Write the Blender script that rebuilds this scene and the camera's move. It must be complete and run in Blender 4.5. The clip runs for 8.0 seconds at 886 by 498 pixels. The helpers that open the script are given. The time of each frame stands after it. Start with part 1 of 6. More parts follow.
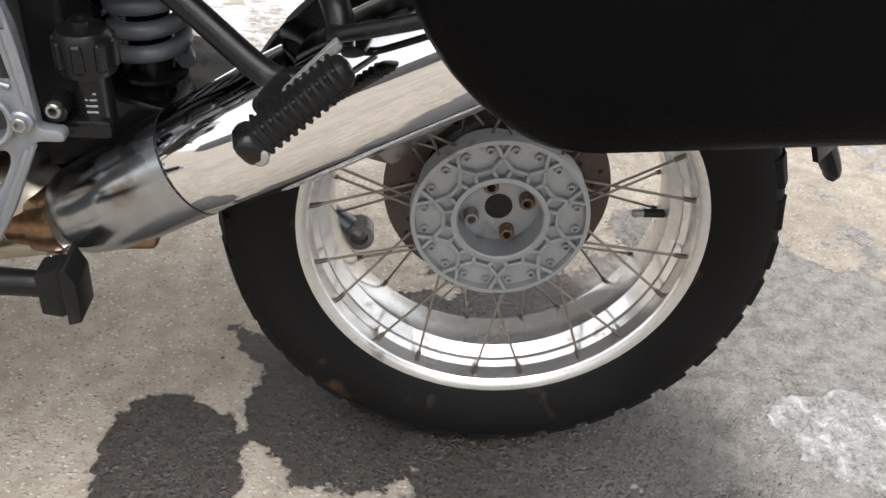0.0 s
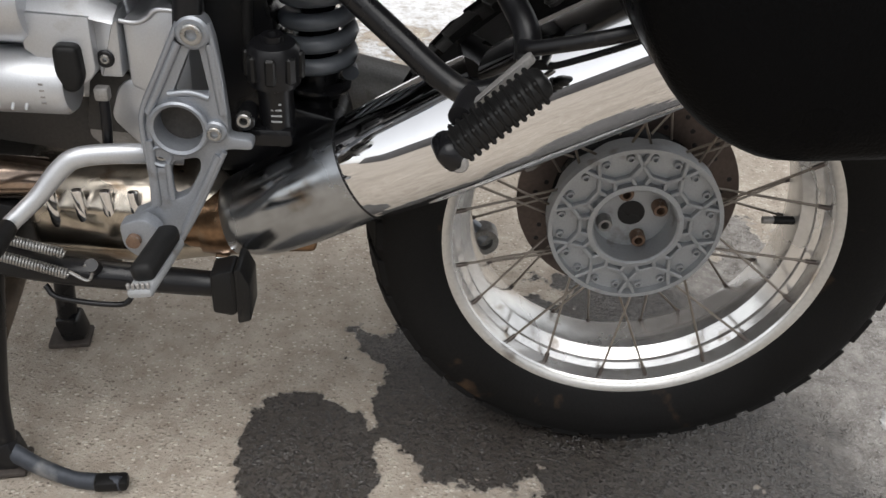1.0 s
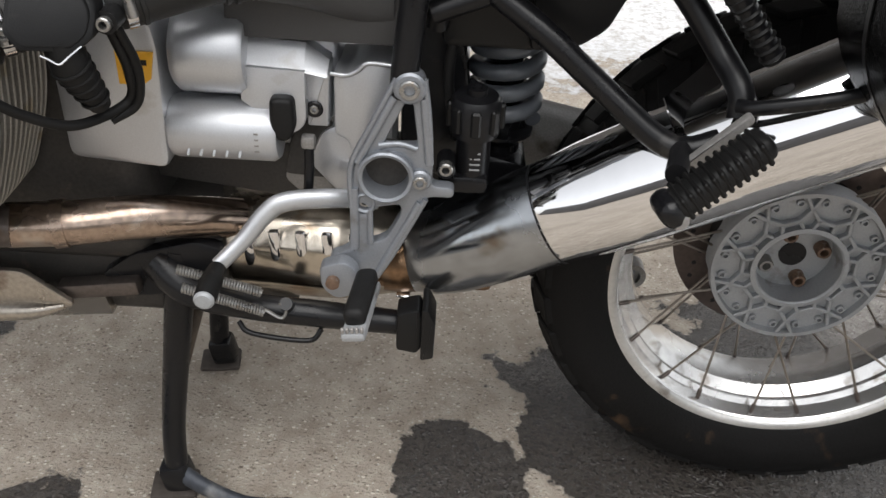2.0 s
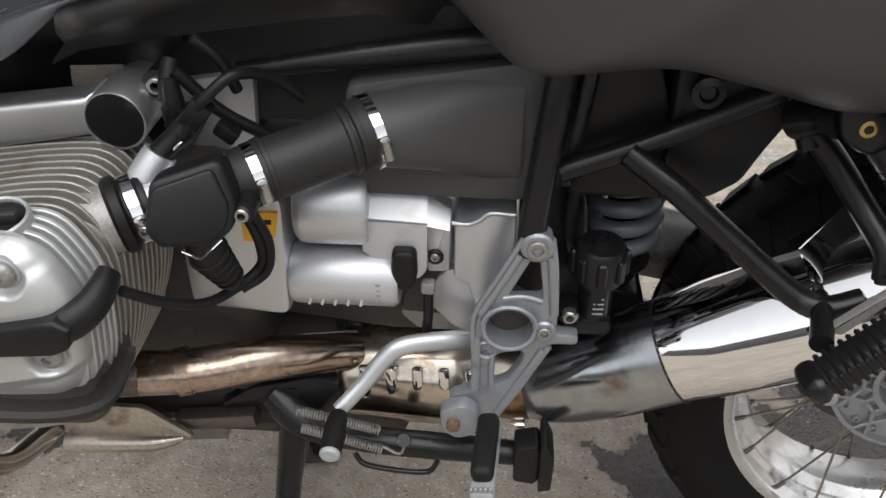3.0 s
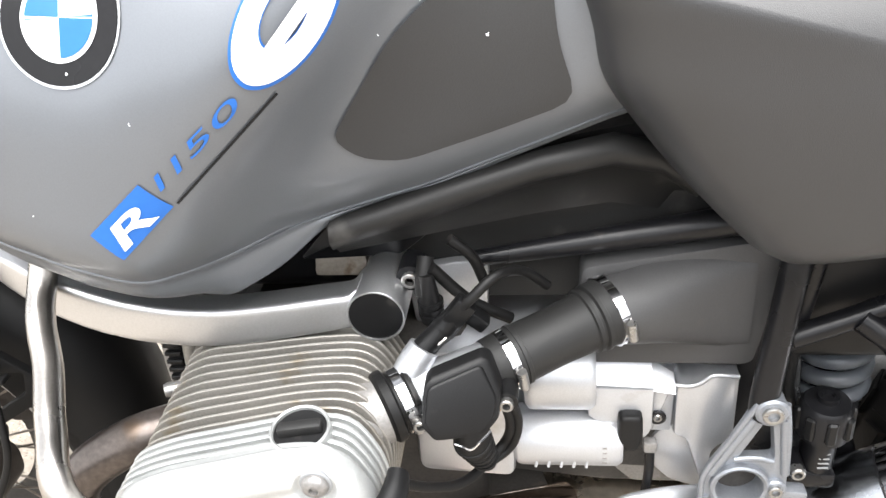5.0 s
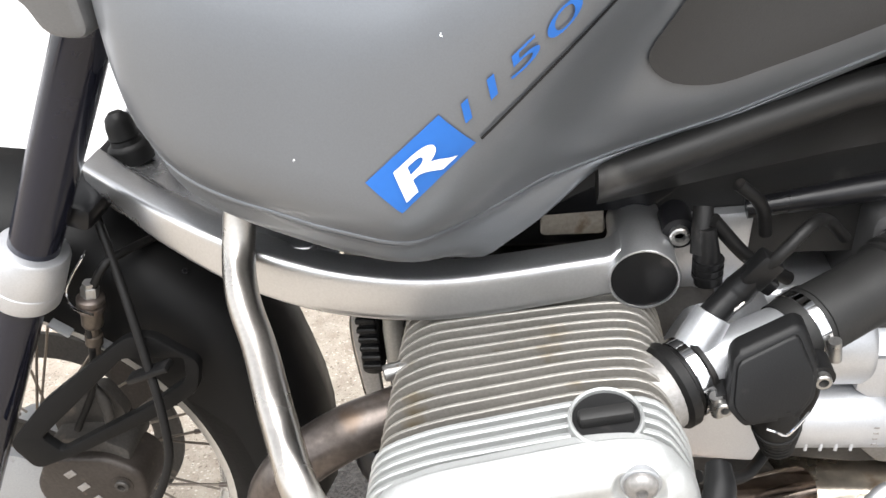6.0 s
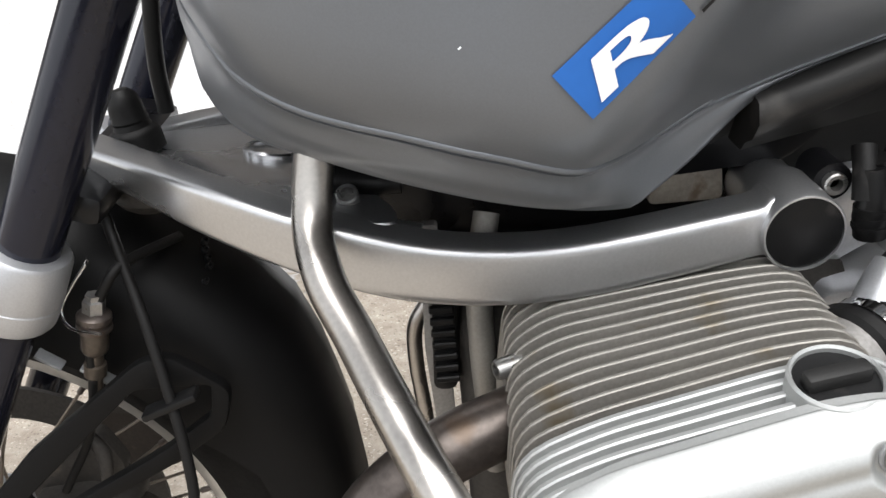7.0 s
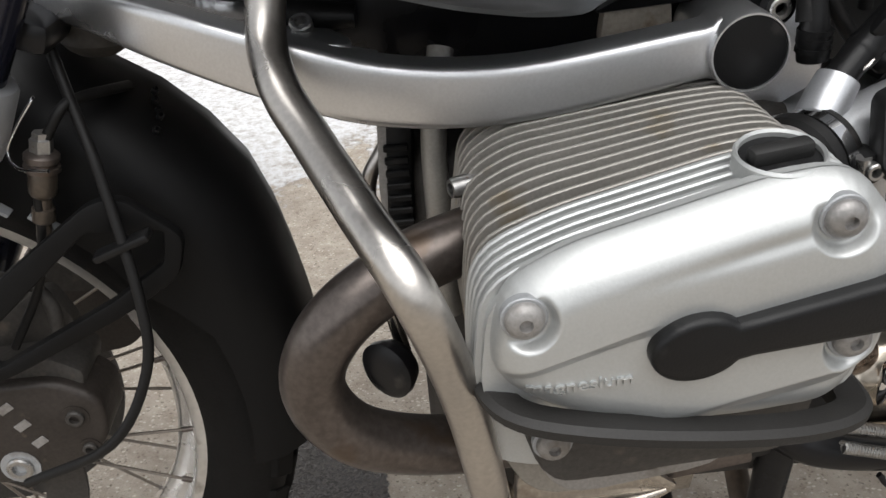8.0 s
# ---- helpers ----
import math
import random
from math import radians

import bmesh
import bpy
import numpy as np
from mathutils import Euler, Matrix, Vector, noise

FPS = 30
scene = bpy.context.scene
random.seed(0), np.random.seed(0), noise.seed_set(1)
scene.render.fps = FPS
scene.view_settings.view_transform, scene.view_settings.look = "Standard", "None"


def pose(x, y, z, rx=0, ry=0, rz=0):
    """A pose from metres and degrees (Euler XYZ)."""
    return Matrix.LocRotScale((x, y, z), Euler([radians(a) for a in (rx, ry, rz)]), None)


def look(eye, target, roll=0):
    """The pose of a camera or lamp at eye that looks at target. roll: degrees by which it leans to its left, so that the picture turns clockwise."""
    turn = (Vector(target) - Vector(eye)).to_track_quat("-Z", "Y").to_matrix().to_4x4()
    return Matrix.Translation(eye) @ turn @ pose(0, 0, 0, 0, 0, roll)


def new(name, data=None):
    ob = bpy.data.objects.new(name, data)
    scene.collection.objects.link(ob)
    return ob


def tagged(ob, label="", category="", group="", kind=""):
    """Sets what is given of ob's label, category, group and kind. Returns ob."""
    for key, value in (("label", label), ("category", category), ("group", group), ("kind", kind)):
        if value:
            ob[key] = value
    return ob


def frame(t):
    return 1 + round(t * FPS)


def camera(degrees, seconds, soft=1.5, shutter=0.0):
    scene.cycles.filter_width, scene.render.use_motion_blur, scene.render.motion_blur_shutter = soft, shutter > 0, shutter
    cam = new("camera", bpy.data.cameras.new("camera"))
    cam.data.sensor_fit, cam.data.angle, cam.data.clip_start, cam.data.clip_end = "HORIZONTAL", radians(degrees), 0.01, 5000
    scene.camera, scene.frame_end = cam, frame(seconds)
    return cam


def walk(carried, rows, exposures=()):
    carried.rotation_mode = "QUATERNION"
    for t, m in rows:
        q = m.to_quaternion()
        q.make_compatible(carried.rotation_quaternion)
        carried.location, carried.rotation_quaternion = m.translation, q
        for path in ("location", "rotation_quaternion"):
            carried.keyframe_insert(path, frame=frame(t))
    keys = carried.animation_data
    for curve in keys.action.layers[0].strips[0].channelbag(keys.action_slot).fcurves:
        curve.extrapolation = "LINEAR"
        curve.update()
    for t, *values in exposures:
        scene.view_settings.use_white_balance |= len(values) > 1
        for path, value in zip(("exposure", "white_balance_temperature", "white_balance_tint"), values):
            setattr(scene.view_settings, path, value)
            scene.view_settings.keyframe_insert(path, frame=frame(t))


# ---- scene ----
cam = camera(54.0, 8.0)
PATH = [
    (0, (-0.1500, -0.8590, 0.8490), (0.0190, 0.7859, -0.2760), 5.20),
    (0.3, (-0.1787, -0.8750, 0.8349), (0.0148, 0.7734, -0.2811), 5.76),
    (0.5, (-0.2050, -0.8780, 0.8430), (-0.0370, 0.7772, -0.2670), 5.30),
    (0.8, (-0.2509, -0.8941, 0.8489), (-0.1225, 0.7741, -0.2468), 4.41),
    (1, (-0.2800, -0.8900, 0.8580), (-0.1800, 0.7688, -0.2548), 4.20),
    (1.2, (-0.3115, -0.9027, 0.8549), (-0.2299, 0.7673, -0.2426), 3.85),
    (1.5, (-0.3560, -0.8970, 0.8680), (-0.3220, 0.7602, -0.2512), 3.60),
    (1.7, (-0.3880, -0.8930, 0.8760), (-0.3720, 0.7659, -0.2410), 3.40),
    (2.8, (-0.4960, -0.8240, 0.9950), (-0.5690, 0.8364, -0.1176), 1.20),
    (3, (-0.5060, -0.7940, 1.0170), (-0.6190, 0.8465, -0.1214), 0.10),
    (3.3, (-0.5161, -0.7596, 1.0476), (-0.6836, 0.8557, -0.1198), -1.48),
    (3.5, (-0.5240, -0.7480, 1.0600), (-0.7110, 0.8766, -0.0914), -2.60),
    (3.8, (-0.5253, -0.7482, 1.0834), (-0.7132, 0.8932, -0.0437), -2.88),
    (4, (-0.5390, -0.7570, 1.0980), (-0.7140, 0.8953, -0.0152), -2.90),
    (4.2, (-0.5600, -0.7640, 1.1170), (-0.7290, 0.9052, 0.0284), -3.20),
    (5.3, (-0.7120, -0.7920, 1.1250), (-0.9850, 0.9288, 0.1430), -5.30),
    (5.5, (-0.7550, -0.7770, 1.1100), (-1.0010, 0.9495, 0.1308), -5.30),
    (5.8, (-0.8268, -0.7396, 1.0844), (-1.0820, 0.9644, 0.0688), -5.68),
    (6, (-0.8770, -0.7130, 1.0660), (-1.1340, 0.9722, 0.0200), -6.50),
    (6.3, (-0.9396, -0.6702, 1.0382), (-1.1757, 1.0060, -0.0269), -6.96),
    (6.5, (-0.9690, -0.6570, 1.0160), (-1.1540, 1.0328, -0.0378), -6.10),
    (6.7, (-0.9929, -0.6461, 0.9968), (-1.1057, 1.0835, -0.0011), -5.65),
    (7, (-1.0290, -0.6540, 0.9540), (-1.0570, 1.1316, 0.0536), -5.60),
    (7.2, (-1.0435, -0.6665, 0.9372), (-1.0407, 1.1262, 0.0504), -5.61),
    (7.5, (-1.0480, -0.6830, 0.9120), (-1.0080, 1.1136, 0.0342), -5.60),
    (7.8, (-1.0438, -0.6951, 0.8892), (-0.9856, 1.0745, -0.0409), -4.69),
    (8, (-1.0410, -0.7020, 0.8720), (-0.9610, 1.0469, -0.0950), -4.20),
]
EXPOSURE = [(0, 0.8), (0.5, 0.56), (1, 0.37), (1.7, 0.37), (2.8, 0.40), (3.5, 0.27), (4.2, 0.82), (5.3, 1.76), (5.9, 1.50), (6.5, 0.76), (7, 0.68), (7.5, 0.60), (8, 0.30)]
walk(cam, [(t, look(eye, target, roll)) for t, eye, target, roll in PATH], exposures=EXPOSURE)


# ---- world, sun ----
world = bpy.data.worlds.new("overcast")
world.use_nodes = True
scene.world = world
wn = world.node_tree
sky = wn.nodes.new("ShaderNodeTexSky")
sky.sky_type, sky.sun_disc = "NISHITA", False
sky.sun_elevation, sky.sun_rotation = radians(62), radians(200)
pale = wn.nodes.new("ShaderNodeHueSaturation")
pale.inputs["Saturation"].default_value = 0.12
wn.links.new(sky.outputs[0], pale.inputs["Color"])
wn.links.new(pale.outputs[0], wn.nodes["Background"].inputs[0])
wn.nodes["Background"].inputs[1].default_value = 0.15
sun = new("sun", bpy.data.lights.new("sun", "SUN"))
sun.data.energy, sun.data.angle, sun.data.color = 2.9, radians(70), (1.0, 0.985, 0.97)
sun.matrix_world = look((0.35, -1.0, 3.3), (0, 0, 0))

# ---- materials ----


def mat(name, col, rough, metal=0.0, var=0.15, big=6.0, fine=120.0, bump=0.1, stain=None, amount=0.0, coat=0.0, rvar=0.1, spec=0.5):
    """A surface with soft large patches, fine grain, a little relief, and stains of a second colour."""
    m = bpy.data.materials.new(name)
    m.use_nodes = True
    n, k = m.node_tree.nodes, m.node_tree.links
    b = n["Principled BSDF"]
    tc = n.new("ShaderNodeTexCoord")
    a, c = n.new("ShaderNodeTexNoise"), n.new("ShaderNodeTexNoise")
    for t, s, d in ((a, big, 5), (c, fine, 3)):
        t.inputs["Scale"].default_value, t.inputs["Detail"].default_value = s, d
        k.new(tc.outputs["Object"], t.inputs["Vector"])
    mixv = n.new("ShaderNodeMath")
    mixv.operation = "ADD"
    k.new(a.outputs["Fac"], mixv.inputs[0])
    k.new(c.outputs["Fac"], mixv.inputs[1])
    ramp = n.new("ShaderNodeMapRange")
    ramp.inputs["From Min"].default_value, ramp.inputs["From Max"].default_value = 0.7, 1.3
    k.new(mixv.outputs[0], ramp.inputs["Value"])
    mix = n.new("ShaderNodeMix")
    mix.data_type = "RGBA"
    mix.inputs["A"].default_value = (*[v * (1 - var) for v in col], 1)
    mix.inputs["B"].default_value = (*[min(1, v * (1 + var)) for v in col], 1)
    k.new(ramp.outputs[0], mix.inputs["Factor"])
    out = mix.outputs["Result"]
    if stain:
        e = n.new("ShaderNodeTexNoise")
        e.inputs["Scale"].default_value, e.inputs["Detail"].default_value = big * 2.3, 8
        k.new(tc.outputs["Object"], e.inputs["Vector"])
        r2 = n.new("ShaderNodeMapRange")
        r2.inputs["From Min"].default_value, r2.inputs["From Max"].default_value = 0.66 - amount * 0.3, 0.78 - amount * 0.3
        k.new(e.outputs["Fac"], r2.inputs["Value"])
        m2 = n.new("ShaderNodeMix")
        m2.data_type = "RGBA"
        m2.inputs["B"].default_value = (*stain, 1)
        k.new(out, m2.inputs["A"])
        k.new(r2.outputs[0], m2.inputs["Factor"])
        out = m2.outputs["Result"]
    k.new(out, b.inputs["Base Color"])
    rr = n.new("ShaderNodeMapRange")
    rr.inputs["To Min"].default_value, rr.inputs["To Max"].default_value = max(0.02, rough - rvar), min(1, rough + rvar)
    rr.inputs["From Min"].default_value, rr.inputs["From Max"].default_value = 0.35, 0.65
    k.new(a.outputs["Fac"], rr.inputs["Value"])
    k.new(rr.outputs[0], b.inputs["Roughness"])
    b.inputs["Metallic"].default_value = metal
    b.inputs["Coat Weight"].default_value = coat
    b.inputs["Specular IOR Level"].default_value = spec
    if bump:
        bp = n.new("ShaderNodeBump")
        bp.inputs["Strength"].default_value, bp.inputs["Distance"].default_value = bump, 0.001
        k.new(c.outputs["Fac"], bp.inputs["Height"])
        k.new(bp.outputs[0], b.inputs["Normal"])
    return m


CHROME = mat("chrome", (0.80, 0.80, 0.81), 0.05, 1, 0.03, 8, 60, 0.0, rvar=0.03)
POLISHED = mat("polished_aluminium", (0.80, 0.79, 0.775), 0.24, 0.8, 0.1, 9, 90, 0.04, (0.36, 0.30, 0.24), 0.1)
RIMLIP = mat("rim_lip_aluminium", (0.62, 0.61, 0.59), 0.42, 0.85, 0.1, 12, 200, 0.08, (0.3, 0.28, 0.26), 0.1)
CAST = mat("silver_cast_aluminium", (0.53, 0.54, 0.56), 0.38, 0.75, 0.07, 7, 700, 0.12, (0.35, 0.33, 0.3), 0.05)
PLATE = mat("grey_cast_plate", (0.27, 0.285, 0.31), 0.40, 0.6, 0.1, 9, 500, 0.15, (0.16, 0.15, 0.14), 0.1)
COVER = mat("silver_painted_cover", (0.47, 0.48, 0.475), 0.46, 0.6, 0.05, 6, 600, 0.06)
HUB = mat("grey_cast_hub", (0.33, 0.34, 0.35), 0.5, 0.4, 0.1, 14, 500, 0.2, (0.2, 0.19, 0.18), 0.15)
FIN = mat("dusty_fin_aluminium", (0.31, 0.295, 0.27), 0.5, 0.6, 0.14, 10, 400, 0.15, (0.25, 0.21, 0.15), 0.25)
ARM = mat("satin_aluminium", (0.64, 0.645, 0.655), 0.30, 0.95, 0.06, 5, 500, 0.05)
SPOKE = mat("dull_spoke", (0.22, 0.19, 0.16), 0.4, 0.8, 0.2, 40, 300, 0.05)
# engine grime; also the dark colour that stands in for shade on some pieces
GRIME_SHADE = mat("grime_and_shade", (0.045, 0.041, 0.037), 0.6, 0.2, 0.3, 14, 300, 0.3, (0.12, 0.1, 0.08), 0.15)
STEEL = mat("satin_stainless_tube", (0.47, 0.445, 0.415), 0.28, 1, 0.1, 9, 300, 0.05)
HEADER = mat("heat_tinted_steel", (0.40, 0.31, 0.25), 0.25, 1, 0.3, 10, 150, 0.05, (0.55, 0.48, 0.42), 0.35)
HEADDARK = mat("dull_header_steel", (0.125, 0.106, 0.096), 0.38, 0.8, 0.25, 9, 200, 0.1, (0.10, 0.07, 0.05), 0.2)
RUSTPIPE = mat("browned_steel", (0.22, 0.135, 0.078), 0.28, 0.9, 0.35, 12, 150, 0.08, (0.22, 0.16, 0.11), 0.25)
BLACK = mat("black_painted_steel", (0.007, 0.007, 0.008), 0.32, 0, 0.2, 12, 300, 0.06, (0.05, 0.046, 0.042), 0.03, spec=0.3)
MATT = mat("matt_black_plastic", (0.0055, 0.0055, 0.0057), 0.5, 0, 0.2, 9, 900, 0.15, spec=0.16)
PLASTIC = mat("black_plastic", (0.007, 0.007, 0.0073), 0.4, 0, 0.2, 9, 900, 0.15, (0.04, 0.037, 0.035), 0.05, spec=0.25)
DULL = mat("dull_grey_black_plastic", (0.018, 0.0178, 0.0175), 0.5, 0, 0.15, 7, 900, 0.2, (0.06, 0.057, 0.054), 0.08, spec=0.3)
RUBBER = mat("black_rubber", (0.007, 0.0068, 0.0068), 0.5, 0, 0.2, 15, 400, 0.2, (0.04, 0.036, 0.034), 0.06, spec=0.25)
TYRE = mat("tyre_rubber", (0.007, 0.0067, 0.0066), 0.6, 0, 0.25, 9, 300, 0.3, (0.05, 0.032, 0.02), 0.06, spec=0.12)
PANNIER = mat("textured_case_plastic", (0.0020, 0.0020, 0.0022), 0.32, 0, 0.2, 6, 420, 0.6, spec=0.04)
PAINT = mat("graphite_metallic_paint", (0.165, 0.176, 0.192), 0.40, 0.45, 0.05, 3, 900, 0.03, coat=0.12, rvar=0.04)
SEAT = mat("dark_grey_seat_cover", (0.034, 0.034, 0.035), 0.36, 0, 0.12, 4, 1200, 0.2, spec=0.55)
PAD = mat("knee_pad_rubber", (0.030, 0.030, 0.0305), 0.6, 0, 0.1, 6, 900, 0.25)
BLUE = mat("blue_decal", (0.022, 0.125, 0.43), 0.4, 0, 0.03, 5, 200, 0, spec=0.3)
WHITE = mat("white_decal", (0.85, 0.86, 0.87), 0.35, 0, 0.02, 5, 200, 0)
INK = mat("black_decal", (0.012, 0.012, 0.013), 0.3, 0, 0.1, 5, 200, 0, spec=0.2)
AMBER = mat("amber_sticker", (0.75, 0.38, 0.02), 0.4, 0, 0.08, 20, 200, 0)
BOLT = mat("zinc_bolt", (0.36, 0.355, 0.345), 0.35, 0.9, 0.15, 60, 400, 0.1, (0.25, 0.2, 0.15), 0.1)
RUST = mat("rusty_bolt", (0.15, 0.095, 0.065), 0.6, 0.4, 0.3, 70, 300, 0.3, (0.26, 0.22, 0.19), 0.3)
DISC = mat("brown_brake_disc", (0.08, 0.062, 0.055), 0.42, 0.6, 0.2, 30, 200, 0.1)
BRASS = mat("brass", (0.5, 0.36, 0.14), 0.35, 1, 0.1, 50, 200, 0)
ALUDARK = mat("dirty_engine_casting", (0.28, 0.27, 0.26), 0.5, 0.5, 0.2, 10, 400, 0.2, (0.12, 0.1, 0.08), 0.25)
FORK = mat("black_anodised_fork", (0.012, 0.013, 0.022), 0.16, 0.2, 0.1, 8, 100, 0.0)
AIRBOX = mat("brownish_black_airbox", (0.048, 0.0475, 0.048), 0.5, 0, 0.15, 7, 900, 0.2, (0.07, 0.065, 0.06), 0.1, spec=0.4)
GUARD = mat("scuffed_grey_plastic", (0.021, 0.020, 0.019), 0.55, 0, 0.2, 9, 700, 0.2, (0.08, 0.075, 0.07), 0.15, spec=0.3)
GREYPANEL = mat("grey_fairing", (0.12, 0.12, 0.12), 0.45, 0, 0.08, 5, 600, 0.1)

# ---- mesh helpers ----


def part(name, bm, material, parent=None, label="", smooth=35):
    me = bpy.data.meshes.new(name)
    bmesh.ops.recalc_face_normals(bm, faces=bm.faces[:])
    bm.to_mesh(me)
    bm.free()
    me.materials.append(material)
    if smooth:
        me.polygons.foreach_set("use_smooth", [True] * len(me.polygons))
        me.set_sharp_from_angle(angle=radians(smooth))
    ob = new(name, me)
    ob.parent = parent
    return tagged(ob, label)


def twin(ob, m, parent):
    """Another piece on the same mesh."""
    o = new(ob.name.split(".")[0], ob.data)
    o.parent = parent
    o.matrix_local = m
    return o


def smooth_path(pts, res=6):
    p = [Vector(q) for q in pts]
    if res < 2 or len(p) < 3:
        return p
    p = [2 * p[0] - p[1]] + p + [2 * p[-1] - p[-2]]
    out = []
    for i in range(1, len(p) - 2):
        a, b, c, d = p[i - 1:i + 3]
        for j in range(res):
            t = j / res
            out.append(0.5 * (2 * b + (c - a) * t + (2 * a - 5 * b + 4 * c - d) * t * t + (3 * b - a - 3 * c + d) * t ** 3))
    return out + [p[-2]]


def tube(pts, r, n=14, res=6, flat=1.0, bm=None):
    """A round bar along the points; r is one radius, or a list of radii spread along it. flat squeezes it upright."""
    bm = bm or bmesh.new()
    n = max(n, 14) if n > 6 else n
    p = smooth_path(pts, res)
    rs = r if isinstance(r, (list, tuple)) else [r]
    up = None
    rings = []
    for i, q in enumerate(p):
        d = (p[min(i + 1, len(p) - 1)] - p[max(i - 1, 0)]).normalized()
        if up is None:
            up = Vector((0, 0, 1)) if abs(d.z) < 0.9 else Vector((0, 1, 0))
        up = (up - d * up.dot(d)).normalized()
        side = d.cross(up)
        f = i / max(1, len(p) - 1) * (len(rs) - 1)
        j = min(int(f), len(rs) - 2) if len(rs) > 1 else 0
        rr = rs[0] if len(rs) == 1 else rs[j] + (rs[j + 1] - rs[j]) * (f - j)
        rings.append([bm.verts.new(q + rr * (side * math.cos(2 * math.pi * k / n) * flat + up * math.sin(2 * math.pi * k / n))) for k in range(n)])
    for a, b in zip(rings, rings[1:]):
        for k in range(n):
            bm.faces.new((a[k], a[(k + 1) % n], b[(k + 1) % n], b[k]))
    bm.faces.new(rings[0])
    bm.faces.new(rings[-1])
    return bm


def lathe(profile, m=None, n=32, closed=False, bm=None):
    """Turns (radius, height) points round the local z axis, placed by m."""
    bm = bm or bmesh.new()
    m = m or Matrix.Identity(4)
    rings = []
    for r, h in profile:
        if r < 1e-6:
            rings.append([bm.verts.new(m @ Vector((0, 0, h)))])
        else:
            rings.append([bm.verts.new(m @ Vector((r * math.cos(2 * math.pi * k / n), r * math.sin(2 * math.pi * k / n), h))) for k in range(n)])
    pairs = list(zip(rings, rings[1:])) + ([(rings[-1], rings[0])] if closed else [])
    for a, b in pairs:
        for k in range(n):
            q = [a[k % len(a)], a[(k + 1) % len(a)], b[(k + 1) % len(b)], b[k % len(b)]]
            q = [v for i, v in enumerate(q) if v not in q[:i]]
            if len(q) > 2:
                bm.faces.new(q)
    if not closed:
        for ring in (rings[0], rings[-1]):
            if len(ring) > 2:
                bm.faces.new(ring)
    return bm


def toward(eye, target):
    """A frame at eye whose z axis points at target."""
    d = Vector(target) - Vector(eye)
    return Matrix.Translation(eye) @ d.to_track_quat("Z", "Y").to_matrix().to_4x4()


OUT = pose(0, 0, 0, 90)  # local z to world -y, local x to x, local y to z


def at(x, y, z):
    """A frame whose z axis points out of the machine's side (world -y)."""
    return Matrix.Translation((x, y, z)) @ OUT


def block(size, m=None, bevel=0.003, seg=2, bm=None):
    bm = bm or bmesh.new()
    got = bmesh.ops.create_cube(bm, size=1, matrix=(m or Matrix.Identity(4)) @ Matrix.Diagonal((*size, 1)))
    if bevel:
        es = list({e for v in got["verts"] for e in v.link_edges})
        bmesh.ops.bevel(bm, geom=es, offset=bevel, segments=seg, affect="EDGES", profile=0.5)
    return bm


def rounded(pts, r, seg=4):
    """A closed outline with its corners rounded."""
    out = []
    n = len(pts)
    for i in range(n):
        p, a, b = Vector(pts[i]), Vector(pts[i - 1]), Vector(pts[(i + 1) % n])
        u, v = a - p, b - p
        d = min(r, 0.45 * u.length, 0.45 * v.length)
        s, e = p + u.normalized() * d, p + v.normalized() * d
        for j in range(seg + 1):
            t = j / seg
            out.append((1 - t) ** 2 * s + 2 * t * (1 - t) * p + t * t * e)
    return out


def circle(x, z, r, n=20):
    return [Vector((x + r * math.cos(2 * math.pi * k / n), z + r * math.sin(2 * math.pi * k / n))) for k in range(n)]


def slab(outline, y0, y1, holes=(), bevel=0.0, seg=2, bm=None, m=None):
    """A plate in the xz plane between y0 (outer face) and y1, with holes through it."""
    bm = bm or bmesh.new()
    m = m or Matrix.Identity(4)
    edges = []
    for loop in (outline, *holes):
        vs = [bm.verts.new(m @ Vector((p[0], y0, p[1]))) for p in loop]
        edges += [bm.edges.new((vs[i - 1], vs[i])) for i in range(len(vs))]
    if holes:
        got = bmesh.ops.triangle_fill(bm, use_beauty=True, use_dissolve=False, edges=edges)
        faces = [f for f in got["geom"] if isinstance(f, bmesh.types.BMFace)]
    else:
        faces = [bm.faces.new([e.verts[1] for e in edges])]
    ext = bmesh.ops.extrude_face_region(bm, geom=faces)
    shift = m.to_3x3() @ Vector((0, y1 - y0, 0))
    for v in ext["geom"]:
        if isinstance(v, bmesh.types.BMVert):
            v.co += shift
    if bevel:
        bmesh.ops.recalc_face_normals(bm, faces=bm.faces[:])
        es = [e for e in edges if e.is_valid]
        bmesh.ops.bevel(bm, geom=es, offset=bevel, segments=seg, affect="EDGES", profile=0.5)
    return bm


def loft(loops, bm=None, ends=True):
    bm = bm or bmesh.new()
    rings = [[bm.verts.new(p) for p in lp] for lp in loops]
    n = len(rings[0])
    for a, b in zip(rings, rings[1:]):
        for k in range(n):
            bm.faces.new((a[k], a[(k + 1) % n], b[(k + 1) % n], b[k]))
    if ends:
        bm.faces.new(rings[0])
        bm.faces.new(rings[-1])
    return bm


def keys(x, table):
    """Smooth interpolation through (x, value) rows."""
    if x <= table[0][0]:
        return table[0][1]
    for (a, u), (b, v) in zip(table, table[1:]):
        if x <= b:
            t = (x - a) / (b - a)
            return u + (v - u) * t
    return table[-1][1]


